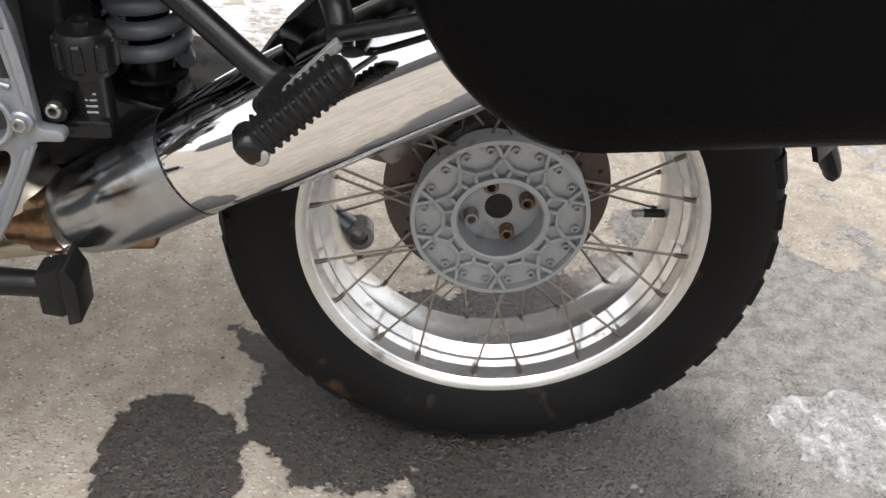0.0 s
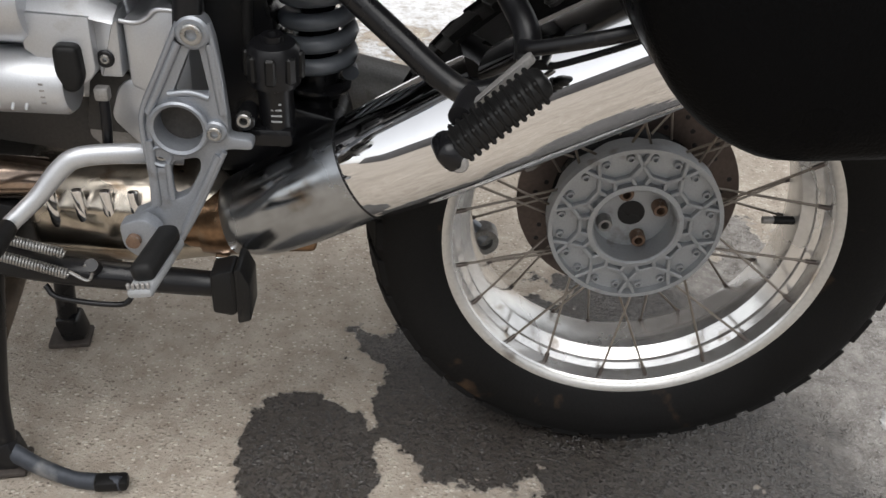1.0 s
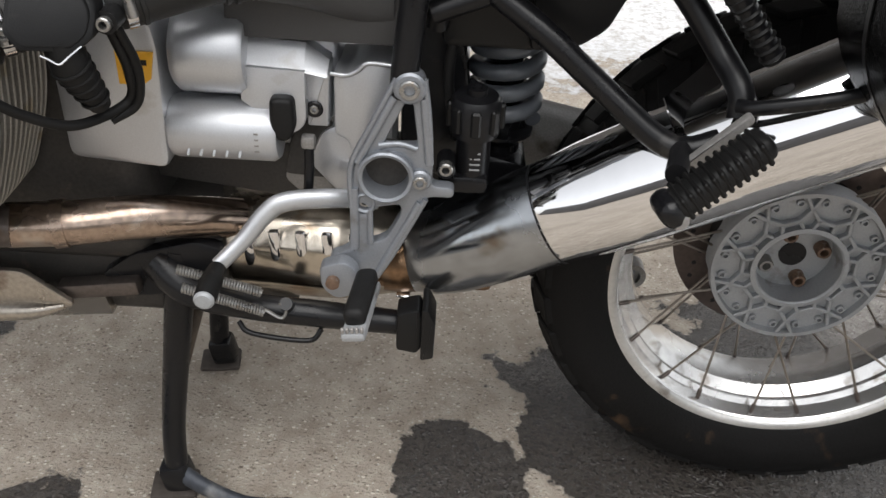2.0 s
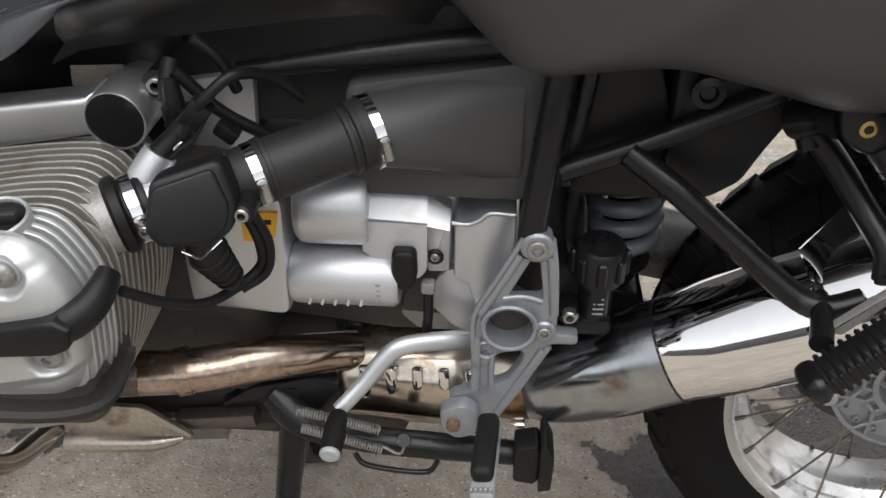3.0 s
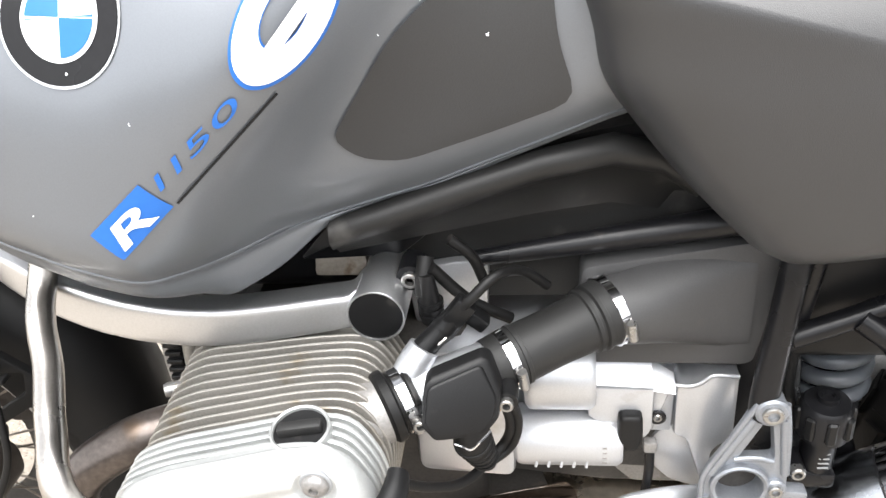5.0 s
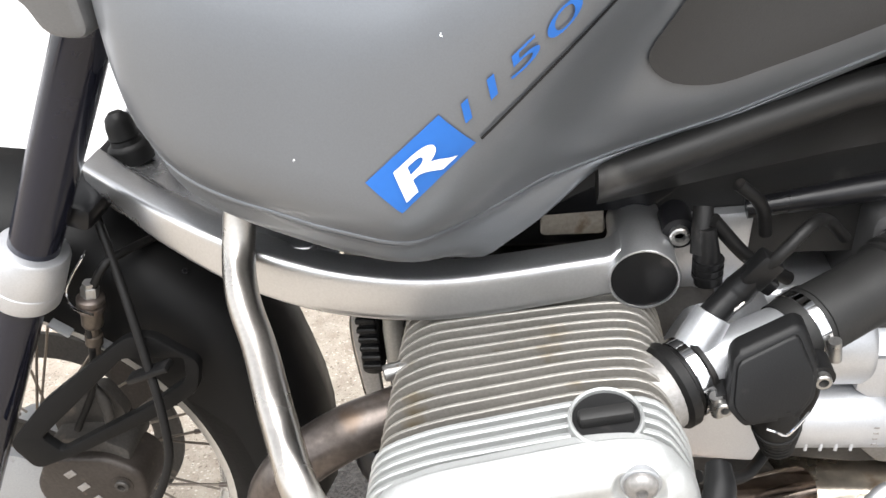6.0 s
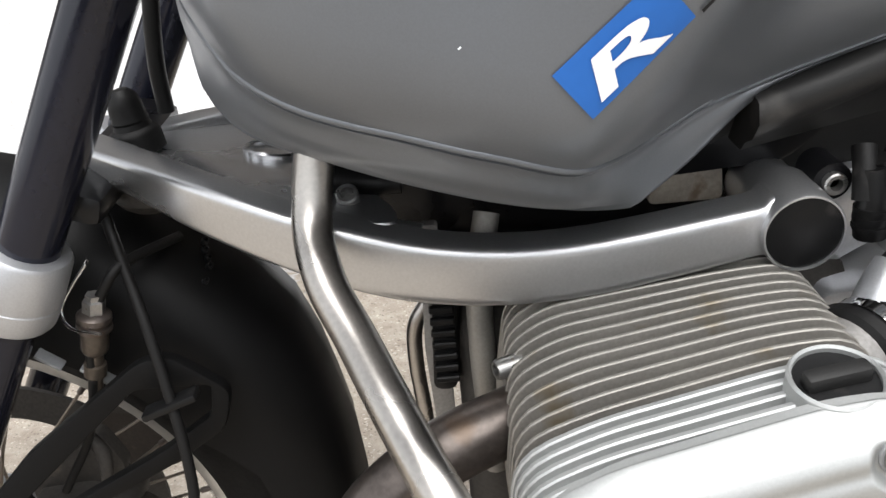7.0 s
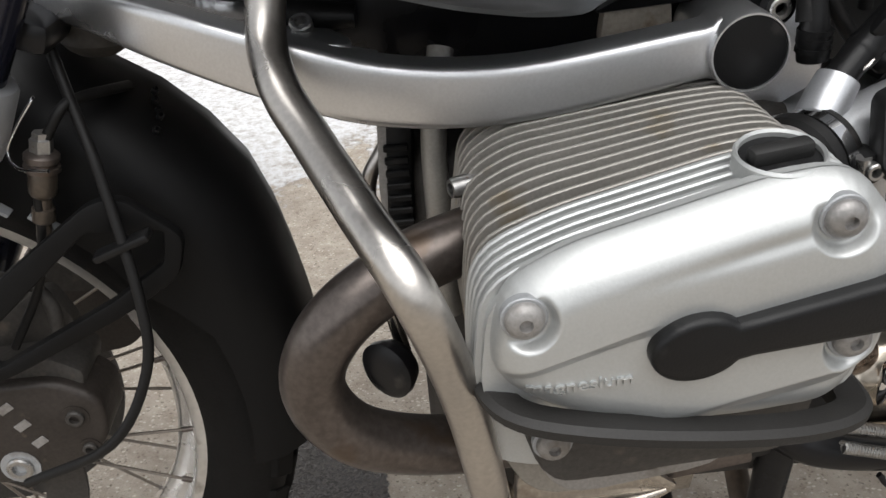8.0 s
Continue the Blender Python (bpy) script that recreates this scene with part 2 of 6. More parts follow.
def bolt_mesh(r, h, name="bolt"):
    """A socket screw head, its axis along local z, sunk at the bottom."""
    bm = lathe([(r, -0.004), (r, h * 0.8), (r * 0.86, h), (r * 0.56, h), (r * 0.52, -0.002), (0, -0.002)], n=16)
    me = bpy.data.meshes.new(name)
    bmesh.ops.recalc_face_normals(bm, faces=bm.faces[:])
    bm.to_mesh(me)
    bm.free()
    me.polygons.foreach_set("use_smooth", [True] * len(me.polygons))
    me.set_sharp_from_angle(angle=radians(30))
    return me


BOLT_MESHES = {}


def bolt(m, r, h, parent, material=BOLT, name="bolt"):
    key = (r, h, material.name)
    if key not in BOLT_MESHES:
        me = bolt_mesh(r, h)
        me.materials.append(material)
        BOLT_MESHES[key] = me
    ob = new(name, BOLT_MESHES[key])
    ob.parent = parent
    ob.matrix_local = m
    return ob


# ---- ground ----
# unseen wall, added to close the yard; its height sets the metals' reflections
WALLPAINT = mat("weathered_render_wall", (0.20, 0.20, 0.205), 0.9, 0, 0.2, 1.5, 60, 0.4, (0.1, 0.095, 0.09), 0.2)
tagged(part("unseen_wall_south", block((24, 0.3, 1.5), Matrix.Translation((-0.5, -7.0, 0.75)), 0.01), WALLPAINT), "unseen grey wall added to close the yard and shape reflections", "wall", kind="structure")

# unseen dark wall, added only to block sky from wet ground and chrome
DARKWALL = mat("dark_reflection_blocker", (0.075, 0.068, 0.062), 0.9, 0, 0.25, 2.0, 60, 0.4, (0.05, 0.045, 0.04), 0.2)
tagged(part("unseen_wall_north", block((17, 0.3, 6.8), Matrix.Translation((-4.6, 6.6, 3.4)), 0.01), DARKWALL), "unseen dark wall added to darken reflections in wet ground and chrome", "wall", kind="structure")


def ground_material():
    m = bpy.data.materials.new("wet_concrete")
    m.use_nodes = True
    n, k = m.node_tree.nodes, m.node_tree.links
    b = n["Principled BSDF"]
    tc = n.new("ShaderNodeTexCoord")

    def noise_tex(scale, detail, rough=0.5):
        t = n.new("ShaderNodeTexNoise")
        t.inputs["Scale"].default_value, t.inputs["Detail"].default_value, t.inputs["Roughness"].default_value = scale, detail, rough
        k.new(tc.outputs["Object"], t.inputs["Vector"])
        return t.outputs["Fac"]

    def span(v, lo, hi, a=0.0, c=1.0):
        t = n.new("ShaderNodeMapRange")
        for s, x in zip(("From Min", "From Max", "To Min", "To Max"), (lo, hi, a, c)):
            t.inputs[s].default_value = x
        k.new(v, t.inputs["Value"])
        return t.outputs[0]

    def op(kind, a, c):
        t = n.new("ShaderNodeMath")
        t.operation = kind
        for s, v in zip(t.inputs, (a, c)):
            if isinstance(v, (int, float)):
                s.default_value = v
            else:
                k.new(v, s)
        return t.outputs[0]

    def mix(f, a, c):
        t = n.new("ShaderNodeMix")
        t.data_type = "RGBA"
        k.new(f, t.inputs["Factor"])
        for s, v in (("A", a), ("B", c)):
            if isinstance(v, tuple):
                t.inputs[s].default_value = (*v, 1)
            else:
                k.new(v, t.inputs[s])
        return t.outputs["Result"]

    xyz = n.new("ShaderNodeSeparateXYZ")
    k.new(tc.outputs["Object"], xyz.inputs[0])
    x, y = xyz.outputs[0], xyz.outputs[1]
    grit = noise_tex(170, 4, 0.7)
    mott = noise_tex(26, 6, 0.6)
    large = noise_tex(3, 4)
    vor = n.new("ShaderNodeTexVoronoi")
    vor.inputs["Scale"].default_value = 260
    vor.feature = "SMOOTH_F1"
    k.new(tc.outputs["Object"], vor.inputs["Vector"])
    peb = vor.outputs["Color"]
    sep = n.new("ShaderNodeSeparateColor")
    k.new(peb, sep.inputs[0])
    col = mix(span(mott, 0.35, 0.68), (0.295, 0.25, 0.205), (0.43, 0.385, 0.325))
    col = mix(span(sep.outputs[0], 0.70, 0.95), col, (0.50, 0.465, 0.41))
    col = mix(span(sep.outputs[1], 0.72, 0.97), col, (0.16, 0.13, 0.10))
    chip = n.new("ShaderNodeTexVoronoi")
    chip.inputs["Scale"].default_value = 120
    warp = n.new("ShaderNodeMapping")
    warp.inputs["Scale"].default_value = (1.0, 1.5, 1.0)
    warp.inputs["Rotation"].default_value = (0, 0, 0.6)
    k.new(tc.outputs["Object"], warp.inputs["Vector"])
    k.new(warp.outputs[0], chip.inputs["Vector"])
    tone = n.new("ShaderNodeSeparateColor")
    k.new(chip.outputs["Color"], tone.inputs[0])
    size = op("ADD", op("MULTIPLY", tone.outputs[2], 0.26), 0.08)
    stone = op("LESS_THAN", op("ADD", chip.outputs["Distance"], op("MULTIPLY", op("SUBTRACT", grit, 0.5), 0.3)), size)
    pale_stone = op("MULTIPLY", stone, op("GREATER_THAN", tone.outputs[0], 0.66))
    dark_stone = op("MULTIPLY", stone, op("LESS_THAN", tone.outputs[0], 0.14))
    col = mix(op("MULTIPLY", pale_stone, 0.75), col, (0.66, 0.61, 0.53))
    col = mix(op("MULTIPLY", dark_stone, 0.75), col, (0.13, 0.105, 0.085))
    col = mix(span(large, 0.42, 0.7, 0, 0.45), col, (0.17, 0.145, 0.12))
    # wet: a round puddle, and the stretch round the wheel
    wob = op("ADD", op("MULTIPLY", op("SUBTRACT", noise_tex(7, 3, 0.5), 0.5), 1.5), op("MULTIPLY", op("SUBTRACT", noise_tex(60, 4, 0.6), 0.5), 0.35))

    def blob(cx, cy, rx, ry):
        dx = op("DIVIDE", op("SUBTRACT", x, cx), rx)
        dy = op("DIVIDE", op("SUBTRACT", y, cy), ry)
        d = op("SQRT", op("ADD", op("MULTIPLY", dx, dx), op("MULTIPLY", dy, dy)), 0)
        return span(op("ADD", d, wob), 1.0, 0.95)

    wet = blob(-0.390, -0.110, 0.100, 0.135)
    for c in ((-0.13, 0.05, 0.20, 0.20), (-0.93, -0.27, 0.10, 0.14), (0.17, 0.08, 0.27, 0.3), (0.13, -0.27, 0.14, 0.2), (-1.20, 0.24, 0.10, 0.17), (0.50, 0.05, 0.45, 0.42), (-0.20, 0.0, 0.115, 0.125), (0.05, -0.12, 0.16, 0.14)):
        wet = op("MAXIMUM", wet, blob(*c))
    slush_glints = mix(span(noise_tex(32, 7, 0.76), 0.38, 0.62), (0.10, 0.088, 0.077), (0.26, 0.24, 0.22))
    # fine pale specks: glints of the wet film put into the slush colour
    slush_glints = mix(span(noise_tex(190, 4, 0.75), 0.57, 0.66, 0.0, 0.6), slush_glints, (0.45, 0.44, 0.42))
    slush_glints = mix(span(noise_tex(5, 5, 0.6), 0.54, 0.66, 0.0, 0.6), slush_glints, (0.07, 0.058, 0.048))
    damp = mix(op("MULTIPLY", wet, span(sep.outputs[2], 0.1, 0.9, 0.93, 1.0)), col, mix(span(op("ADD", op("ADD", x, op("MULTIPLY", y, 0.35)), op("MULTIPLY", op("SUBTRACT", noise_tex(14, 5, 0.65), 0.5), 0.25)), 0.25, 0.37), (0.027, 0.0235, 0.021), slush_glints))
    # trodden snow and ice
    snow_noise = op("ADD", noise_tex(5, 8, 0.65), op("MULTIPLY", op("SUBTRACT", noise_tex(40, 4), 0.5), 0.3))
    right = span(op("ADD", x, op("MULTIPLY", op("SUBTRACT", large, 0.5), 1.6)), 0.62, 1.10, -0.30, 0.10)
    back = span(op("ADD", y, op("MULTIPLY", op("SUBTRACT", large, 0.5), 1.2)), 0.7, 1.7, -0.3, 0.25)
    lean = op("MAXIMUM", right, back)
    snow = span(op("ADD", snow_noise, lean), 0.50, 0.60)
    clean = mix(span(y, 0.8, 1.8), (0.38, 0.385, 0.395), (0.78, 0.79, 0.81))
    grain = op("ADD", op("MULTIPLY", noise_tex(55, 6, 0.75), 0.6), op("MULTIPLY", mott, 0.4))
    out = mix(op("MULTIPLY", snow, span(grain, 0.40, 0.56, 0.35, 0.97)), damp, clean)
    ice = op("MULTIPLY", blob(0.53, -0.04, 0.13, 0.085), span(op("ADD", op("MULTIPLY", mott, 0.5), op("MULTIPLY", noise_tex(75, 5, 0.7), 0.5)), 0.42, 0.56, 0.1, 1.0))
    out = mix(op("MULTIPLY", ice, 0.85), out, (0.63, 0.625, 0.62))
    k.new(out, b.inputs["Base Color"])
    rough = op("SUBTRACT", 0.8, op("MULTIPLY", op("MULTIPLY", wet, op("SUBTRACT", 1.0, ice)), 0.72))
    k.new(op("ADD", rough, op("MULTIPLY", span(grit, 0.4, 0.6), 0.1)), b.inputs["Roughness"])
    k.new(span(wet, 0.0, 1.0, 0.4, 0.95), b.inputs["Specular IOR Level"])
    bp = n.new("ShaderNodeBump")
    bp.inputs["Strength"].default_value, bp.inputs["Distance"].default_value = 0.8, 0.005
    bead = span(chip.outputs["Distance"], 0.0, 0.45, 1.0, 0.0)
    h = op("ADD", op("MULTIPLY", op("MULTIPLY", bead, tone.outputs[1]), 0.9), op("MULTIPLY", grit, 0.9))
    h = op("ADD", h, op("ADD", op("MULTIPLY", mott, 0.7), op("MULTIPLY", snow, op("ADD", op("MULTIPLY", grain, 2.5), 0.6))))
    drop = n.new("ShaderNodeTexVoronoi")
    drop.inputs["Scale"].default_value = 210
    jog = n.new("ShaderNodeTexNoise")
    jog.inputs["Scale"].default_value, jog.inputs["Detail"].default_value = 45, 3
    k.new(tc.outputs["Object"], jog.inputs["Vector"])
    shift = n.new("ShaderNodeVectorMath")
    shift.operation = "MULTIPLY_ADD"
    shift.inputs[1].default_value = (0.02, 0.02, 0.0)
    k.new(jog.outputs["Color"], shift.inputs[0])
    k.new(tc.outputs["Object"], shift.inputs[2])
    k.new(shift.outputs[0], drop.inputs["Vector"])
    pick = n.new("ShaderNodeSeparateColor")
    k.new(drop.outputs["Color"], pick.inputs[0])
    dome = op("MULTIPLY", span(drop.outputs["Distance"], 0.0, 0.5, 1.0, 0.0), op("MULTIPLY", span(pick.outputs[0], 0.35, 1.0), span(noise_tex(11, 4, 0.6), 0.40, 0.60, 0.1, 1.0)))
    film = op("ADD", op("MULTIPLY", dome, 1.5), op("ADD", op("MULTIPLY", grit, 0.6), op("ADD", op("MULTIPLY", noise_tex(70, 5, 0.65), 0.7), op("MULTIPLY", mott, 0.5))))
    film = op("ADD", film, op("MULTIPLY", ice, op("MULTIPLY", noise_tex(75, 5, 0.7), 2.0)))
    level = op("ADD", op("MULTIPLY", h, op("SUBTRACT", 1.0, wet)), op("MULTIPLY", op("MULTIPLY", film, span(x, 0.0, 0.25, 1.0, 1.15)), wet))
    k.new(level, bp.inputs["Height"])
    k.new(bp.outputs[0], b.inputs["Normal"])
    return m


def build_ground():
    def steps(lo, hi):
        inner = [lo + (hi - lo) * i / 60 for i in range(61)]
        far = [0.3 * 1.9 ** i for i in range(1, 11)]
        return [lo - f for f in reversed(far)] + inner + [hi + f for f in far]

    xs, ys = steps(-2.2, 1.4), steps(-1.2, 2.4)
    bm = bmesh.new()
    rows = [[bm.verts.new((x, y, 0.004 * noise.noise(Vector((x * 4, y * 4, 0))) if abs(x) + abs(y) > 1.4 else 0.0)) for x in xs] for y in ys]
    for a, b in zip(rows, rows[1:]):
        for i in range(len(xs) - 1):
            bm.faces.new((a[i], a[i + 1], b[i + 1], b[i]))
    tagged(part("ground", bm, ground_material()), "rough concrete yard, wet in patches and strewn with dirty snow", "ground", kind="structure")


build_ground()

# ---- motorcycle ----
bike = tagged(new("motorcycle"), "graphite and silver touring motorcycle parked on its centre stand", "motorcycle")


def wheel(name, centre, turn, rim_r, rim_w, tyre_r, tyre_w, label):
    """Rim with its tyre and spokes, axle along y."""
    m = Matrix.Translation(centre) @ pose(0, 0, 0, 0, 0, turn)
    ax = OUT  # lathe height to -y
    w, r = rim_w, rim_r
    prof = [(r, w), (r - 0.0105, w), (r - 0.016, w - 0.006), (r - 0.018, w - 0.026), (r - 0.0245, w - 0.031), (r - 0.0245, w - 0.037), (r - 0.036, w - 0.048), (r - 0.0385, w - 0.06), (r - 0.0385, -w + 0.03), (r - 0.034, -w + 0.012),
            (r - 0.016, -w + 0.006), (r - 0.0105, -w), (r, -w), (r - 0.006, -w + 0.006), (r - 0.012, 0), (r - 0.006, w - 0.006)]
    hoop = part(name, lathe(prof, ax, 96, closed=True), POLISHED, bike, label, smooth=25)
    hoop.matrix_local = m
    lip = [(r + 0.0005, w + 0.0015), (r - 0.011, w + 0.0015), (r - 0.014, w - 0.0035), (r - 0.004, w - 0.004)]
    part("rim_lip", lathe(lip, ax, 96, closed=True), RIMLIP, hoop, smooth=60)
    part("rim_lip", lathe([(a, -b) for a, b in lip], ax, 96, closed=True), RIMLIP, hoop, smooth=60)
    # tyre: carcass with a ring of tread blocks
    t, tw = tyre_r - 0.0080, tyre_w
    side = [(r - 0.004, w + 0.001), (r + 0.006, w + 0.006), (r + 0.25 * (t - r), tw * 0.96), (r + 0.5 * (t - r), tw), (r + 0.75 * (t - r), tw * 0.96), (t - 0.010, tw * 0.86), (t - 0.002, tw * 0.6), (t, tw * 0.25)]
    prof = side + [(a, -b) for a, b in reversed(side)] + [(r - 0.01, -w + 0.01), (r - 0.01, w - 0.01)]
    tyre = part(name.split("_")[0] + "_tyre", lathe(prof, ax, 96, closed=True), TYRE, bike, "worn black knobbly tyre", smooth=40)
    tyre.matrix_local = m
    for row, (y0, y1) in enumerate(((0.5, 0.93), (-0.2, 0.32), (-0.93, -0.5))):
        lo, hi, d, sk = tw * y0, tw * y1, 2 * math.pi / 36 * 0.36, 0.02 * (1 if row != 1 else -1)
        loops = []
        for aa in (-d, d):
            ring = []
            for yy, deep in ((lo, True), (lo, False), (hi, False), (hi, True)):
                top = tyre_r - 0.031 * max(0, abs(yy) / tw - 0.25) ** 1.6
                rad, an = top - (0.016 if deep else 0), aa + sk * (1 if yy == hi else -1)
                ring.append((rad * math.cos(an), -yy, rad * math.sin(an)))
            loops.append(ring)
        bmk = loft(loops)
        bmesh.ops.bevel(bmk, geom=bmk.edges[:], offset=0.0015, segments=1, affect="EDGES")
        first = part("tread_block", bmk, TYRE, tyre, smooth=0)
        for k in range(36):
            turn_k = pose(0, 0, 0, 0, 10.0 * (k + (0.5 if row == 1 else 0)), 0)
            if k == 0:
                first.matrix_local = turn_k
            else:
                twin(first, turn_k, tyre)
    return hoop


def spokes(hoop, pairs, hub_r, hub_y, rim_r, rim_y, start):
    """Crossing pairs of thin spokes with nipples, to both edges of the rim."""
    def at_angle(a, rr, y):
        return Vector((rr * math.sin(a), y, -rr * math.cos(a)))

    length = (at_angle(0.2, rim_r, rim_y) - at_angle(0, hub_r, hub_y)).length
    base = None
    for s in (-1, 1):
        for k in range(pairs):
            for e in (-1, 1):
                a = 2 * math.pi * (k + (0.5 if s > 0 else 0)) / pairs + start
                p, q = at_angle(a - e * 0.13, hub_r, hub_y if s < 0 else 0.03), at_angle(a + e * 0.137, rim_r - (0 if s < 0 else 0.012), s * rim_y)
                f = toward(p, q)
                ln = (q - p).length
                if base is None:
                    bm = lathe([(0.0016, 0), (0.0016, 1)], None, 6)
                    base = part("spoke", bm, SPOKE, hoop)
                    o = base
                else:
                    o = new("spoke", base.data)
                    o.parent = hoop
                o.matrix_local = f @ Matrix.Diagonal((1, 1, ln, 1))
                o = bolt(toward(q - (q - p).normalized() * 0.006, q), 0.0028, 0.009, hoop, HEADDARK, "nipple")


# rear wheel
rear = wheel("rear_wheel", (0, 0, 0.318), -2.5, 0.2325, 0.058, 0.322, 0.076, "spoked wheel with polished aluminium rim and worn knobbly tyre")
spokes(rear, 10, 0.098, -0.002, 0.2135, 0.044, 0.087)


def rear_hub():
    star = 10
    outline = []
    for k in range(120):
        a = 2 * math.pi * k / 120
        a += 0.0
        outline.append(Vector(((0.1045 - 0.003 * (0.5 + 0.5 * math.cos(star * a)) ** 3) * math.sin(a), -(0.1045 - 0.003 * (0.5 + 0.5 * math.cos(star * a)) ** 3) * math.cos(a))))
    bm = slab(outline, -0.0135, 0.008, holes=[circle(0, 0, 0.051, 40)])
    lathe([(0.1035, 0.0225), (0.0985, 0.0225), (0.097, 0.012), (0.1045, 0.012)], OUT, 80, closed=True, bm=bm)
    lathe([(0.057, 0.023), (0.0515, 0.024), (0.0495, 0.022), (0.0475, -0.014), (0.0475, -0.03), (0.057, -0.03)], OUT, 48, closed=True, bm=bm)
    lathe([(0.0495, -0.012), (0.014, -0.012), (0.014, -0.03), (0.0495, -0.03)], OUT, 48, closed=True, bm=bm)
    hub = part("hub", bm, HUB, rear, "grey cast hub with star-shaped ribs", smooth=30)
    bm = bmesh.new()
    def rib(r0, a0, r1, a1):
        p, q = Vector((r0 * math.sin(a0), 0, -r0 * math.cos(a0))), Vector((r1 * math.sin(a1), 0, -r1 * math.cos(a1)))
        d = q - p
        block((d.length + 0.005, 0.014, 0.0046), Matrix.Translation((p + q) / 2 + Vector((0, -0.0145, 0))) @ pose(0, 0, 0, 0, -math.degrees(math.atan2(d.z, d.x)), 0), 0.001, 1, bm)

    for k in range(star):
        a = 2 * math.pi * k / star + radians(4)
        for e in (-1, 1):
            rib(0.081, a, 0.101, a + e * 0.10)
            rib(0.081, a, 0.0665, a + e * 0.165)
            rib(0.0665, a + e * 0.165, 0.056, a + e * 0.10)
        rib(0.0665, a + 0.165, 0.0665, a + 0.463)
    part("hub_ribs", bm, HUB, rear)
    for k in range(star * 2):
        a = 2 * math.pi * (k + 0.5) / (star * 2) + radians(4)
        bolt(at(0.089 * math.sin(a), -0.0135, -0.089 * math.cos(a)), 0.0050, 0.005, rear, HUB, "hub_screw")
    for k in range(4):
        a = radians(22 + 90 * k)
        bolt(at(0.034 * math.cos(a), 0.010, 0.034 * math.sin(a)), 0.0092, 0.013, rear, RUST if k != 2 else ALUDARK, "wheel_bolt")
    # flat black disc painting the dark hole at the hub's middle
    part("hub_hole_shade", lathe([(0.0165, 0), (0.0165, 0.004), (0, 0.004)], at(0, 0.014, 0), 24), INK, rear)
    bm = lathe([(0.138, 0.0), (0.095, 0.0), (0.095, 0.005), (0.138, 0.005)], at(0, 0.052, 0), 64, closed=True)
    part("brake_disc", bm, DISC, rear, "brown drilled brake disc")
    for k in range(44):
        a = 2 * math.pi * k / 44
        rr = 0.104 + 0.011 * (k % 3)
        if k == 0:
            h0 = part("disc_hole", lathe([(0.0032, 0), (0.0032, 0.0006), (0, 0.0006)], None, 10), INK, rear)
            o = h0
        else:
            o = new("disc_hole", h0.data)
            o.parent = rear
        o.matrix_local = at(rr * math.cos(a), 0.0472, rr * math.sin(a))
    part("carrier", lathe([(0.096, 0), (0.05, 0.02), (0.05, 0.034), (0.02, 0.034)], at(0, 0.06, 0), 40), BLACK, rear)
    bm = tube([(0.208, 0.002, 0.01), (0.17, 0.002, 0.008)], 0.0052, 10)
    part("valve", bm, PLASTIC, rear)
    part("valve_cap", tube([(0.172, 0.002, 0.008), (0.157, 0.002, 0.007)], 0.0045, 10), ALUDARK, rear)


rear_hub()


# final drive on the far side, with its strut
bm = lathe([(0.085, -0.01), (0.09, 0.01), (0.085, 0.05), (0.05, 0.075), (0, 0.08)], Matrix.Translation((0, 0.08, 0.318)) @ pose(0, 0, 0, -90), 40)
tube([(-0.05, 0.13, 0.34), (-0.3, 0.13, 0.40), (-0.46, 0.10, 0.44)], [0.05, 0.045, 0.05], 18, bm=bm)
part("final_drive", bm, ALUDARK, bike, "cast drive housing and swing arm behind the wheel")
bm = tube([(-0.164, 0.12, 0.203), (-0.235, 0.12, 0.255), (-0.33, 0.11, 0.32)], [0.013, 0.016, 0.016], 14)
part("torque_strut", bm, PLATE, bike)
part("strut_eye", lathe([(0.020, -0.012), (0.020, 0.014), (0.012, 0.014), (0.011, 0.006), (0, 0.006)], at(-0.164, 0.12, 0.203), 24), ALUDARK, bike)
bm = block((0.10, 0.05, 0.06), pose(-0.11, 0.06, 0.40, 0, -40, 0), 0.012)
part("brake_caliper", bm, ALUDARK, bike)


# ---- exhaust ----
AX0, AX1 = Vector((-0.3185, -0.1133, 0.4328)), Vector((0.1545, -0.1944, 0.7271))
AXD = (AX1 - AX0).normalized()
mm = toward(AX0, AX1)
prof = [(0.0545, 0.0), (0.0553, 0.002), (0.0590, 0.05), (0.0612, 0.11), (0.0620, 0.50), (0.058, 0.515), (0.03, 0.52), (0.03, 0.45), (0, 0.45)]
muffler = part("muffler", lathe(prof, mm, 64), CHROME, bike, "polished chrome silencer can")
part("seam_band", lathe([(0.0535, -0.0014), (0.0552, -0.0014), (0.0552, 0.0006), (0.0535, 0.0006)], mm, 64, closed=True), BLACK, muffler, "dark seam")


part("muffler_cone", tube([(-0.500, -0.080, 0.340), (-0.466, -0.080, 0.343), (-0.442, -0.083, 0.353), (-0.412, -0.090, 0.369), (-0.376, -0.101, 0.394), AX0 - AXD * 0.018, AX0 - AXD * 0.0004], [0.030, 0.037, 0.0465, 0.0505, 0.0530, 0.0545, 0.0552], 48, 6), mat("smoked_chrome", (0.36, 0.375, 0.395), 0.2, 1, 0.12, 9, 60, 0.02, (0.2, 0.17, 0.14), 0.15), muffler, "chrome cone dulled by heat", smooth=60)
part("pipe_clamp", tube([(-0.492, -0.08, 0.3425), (-0.474, -0.08, 0.343), (-0.456, -0.08, 0.346)], [0.0375, 0.0395, 0.0390], 32), RUSTPIPE, muffler, "rust-brown clamp on the pipe joint")
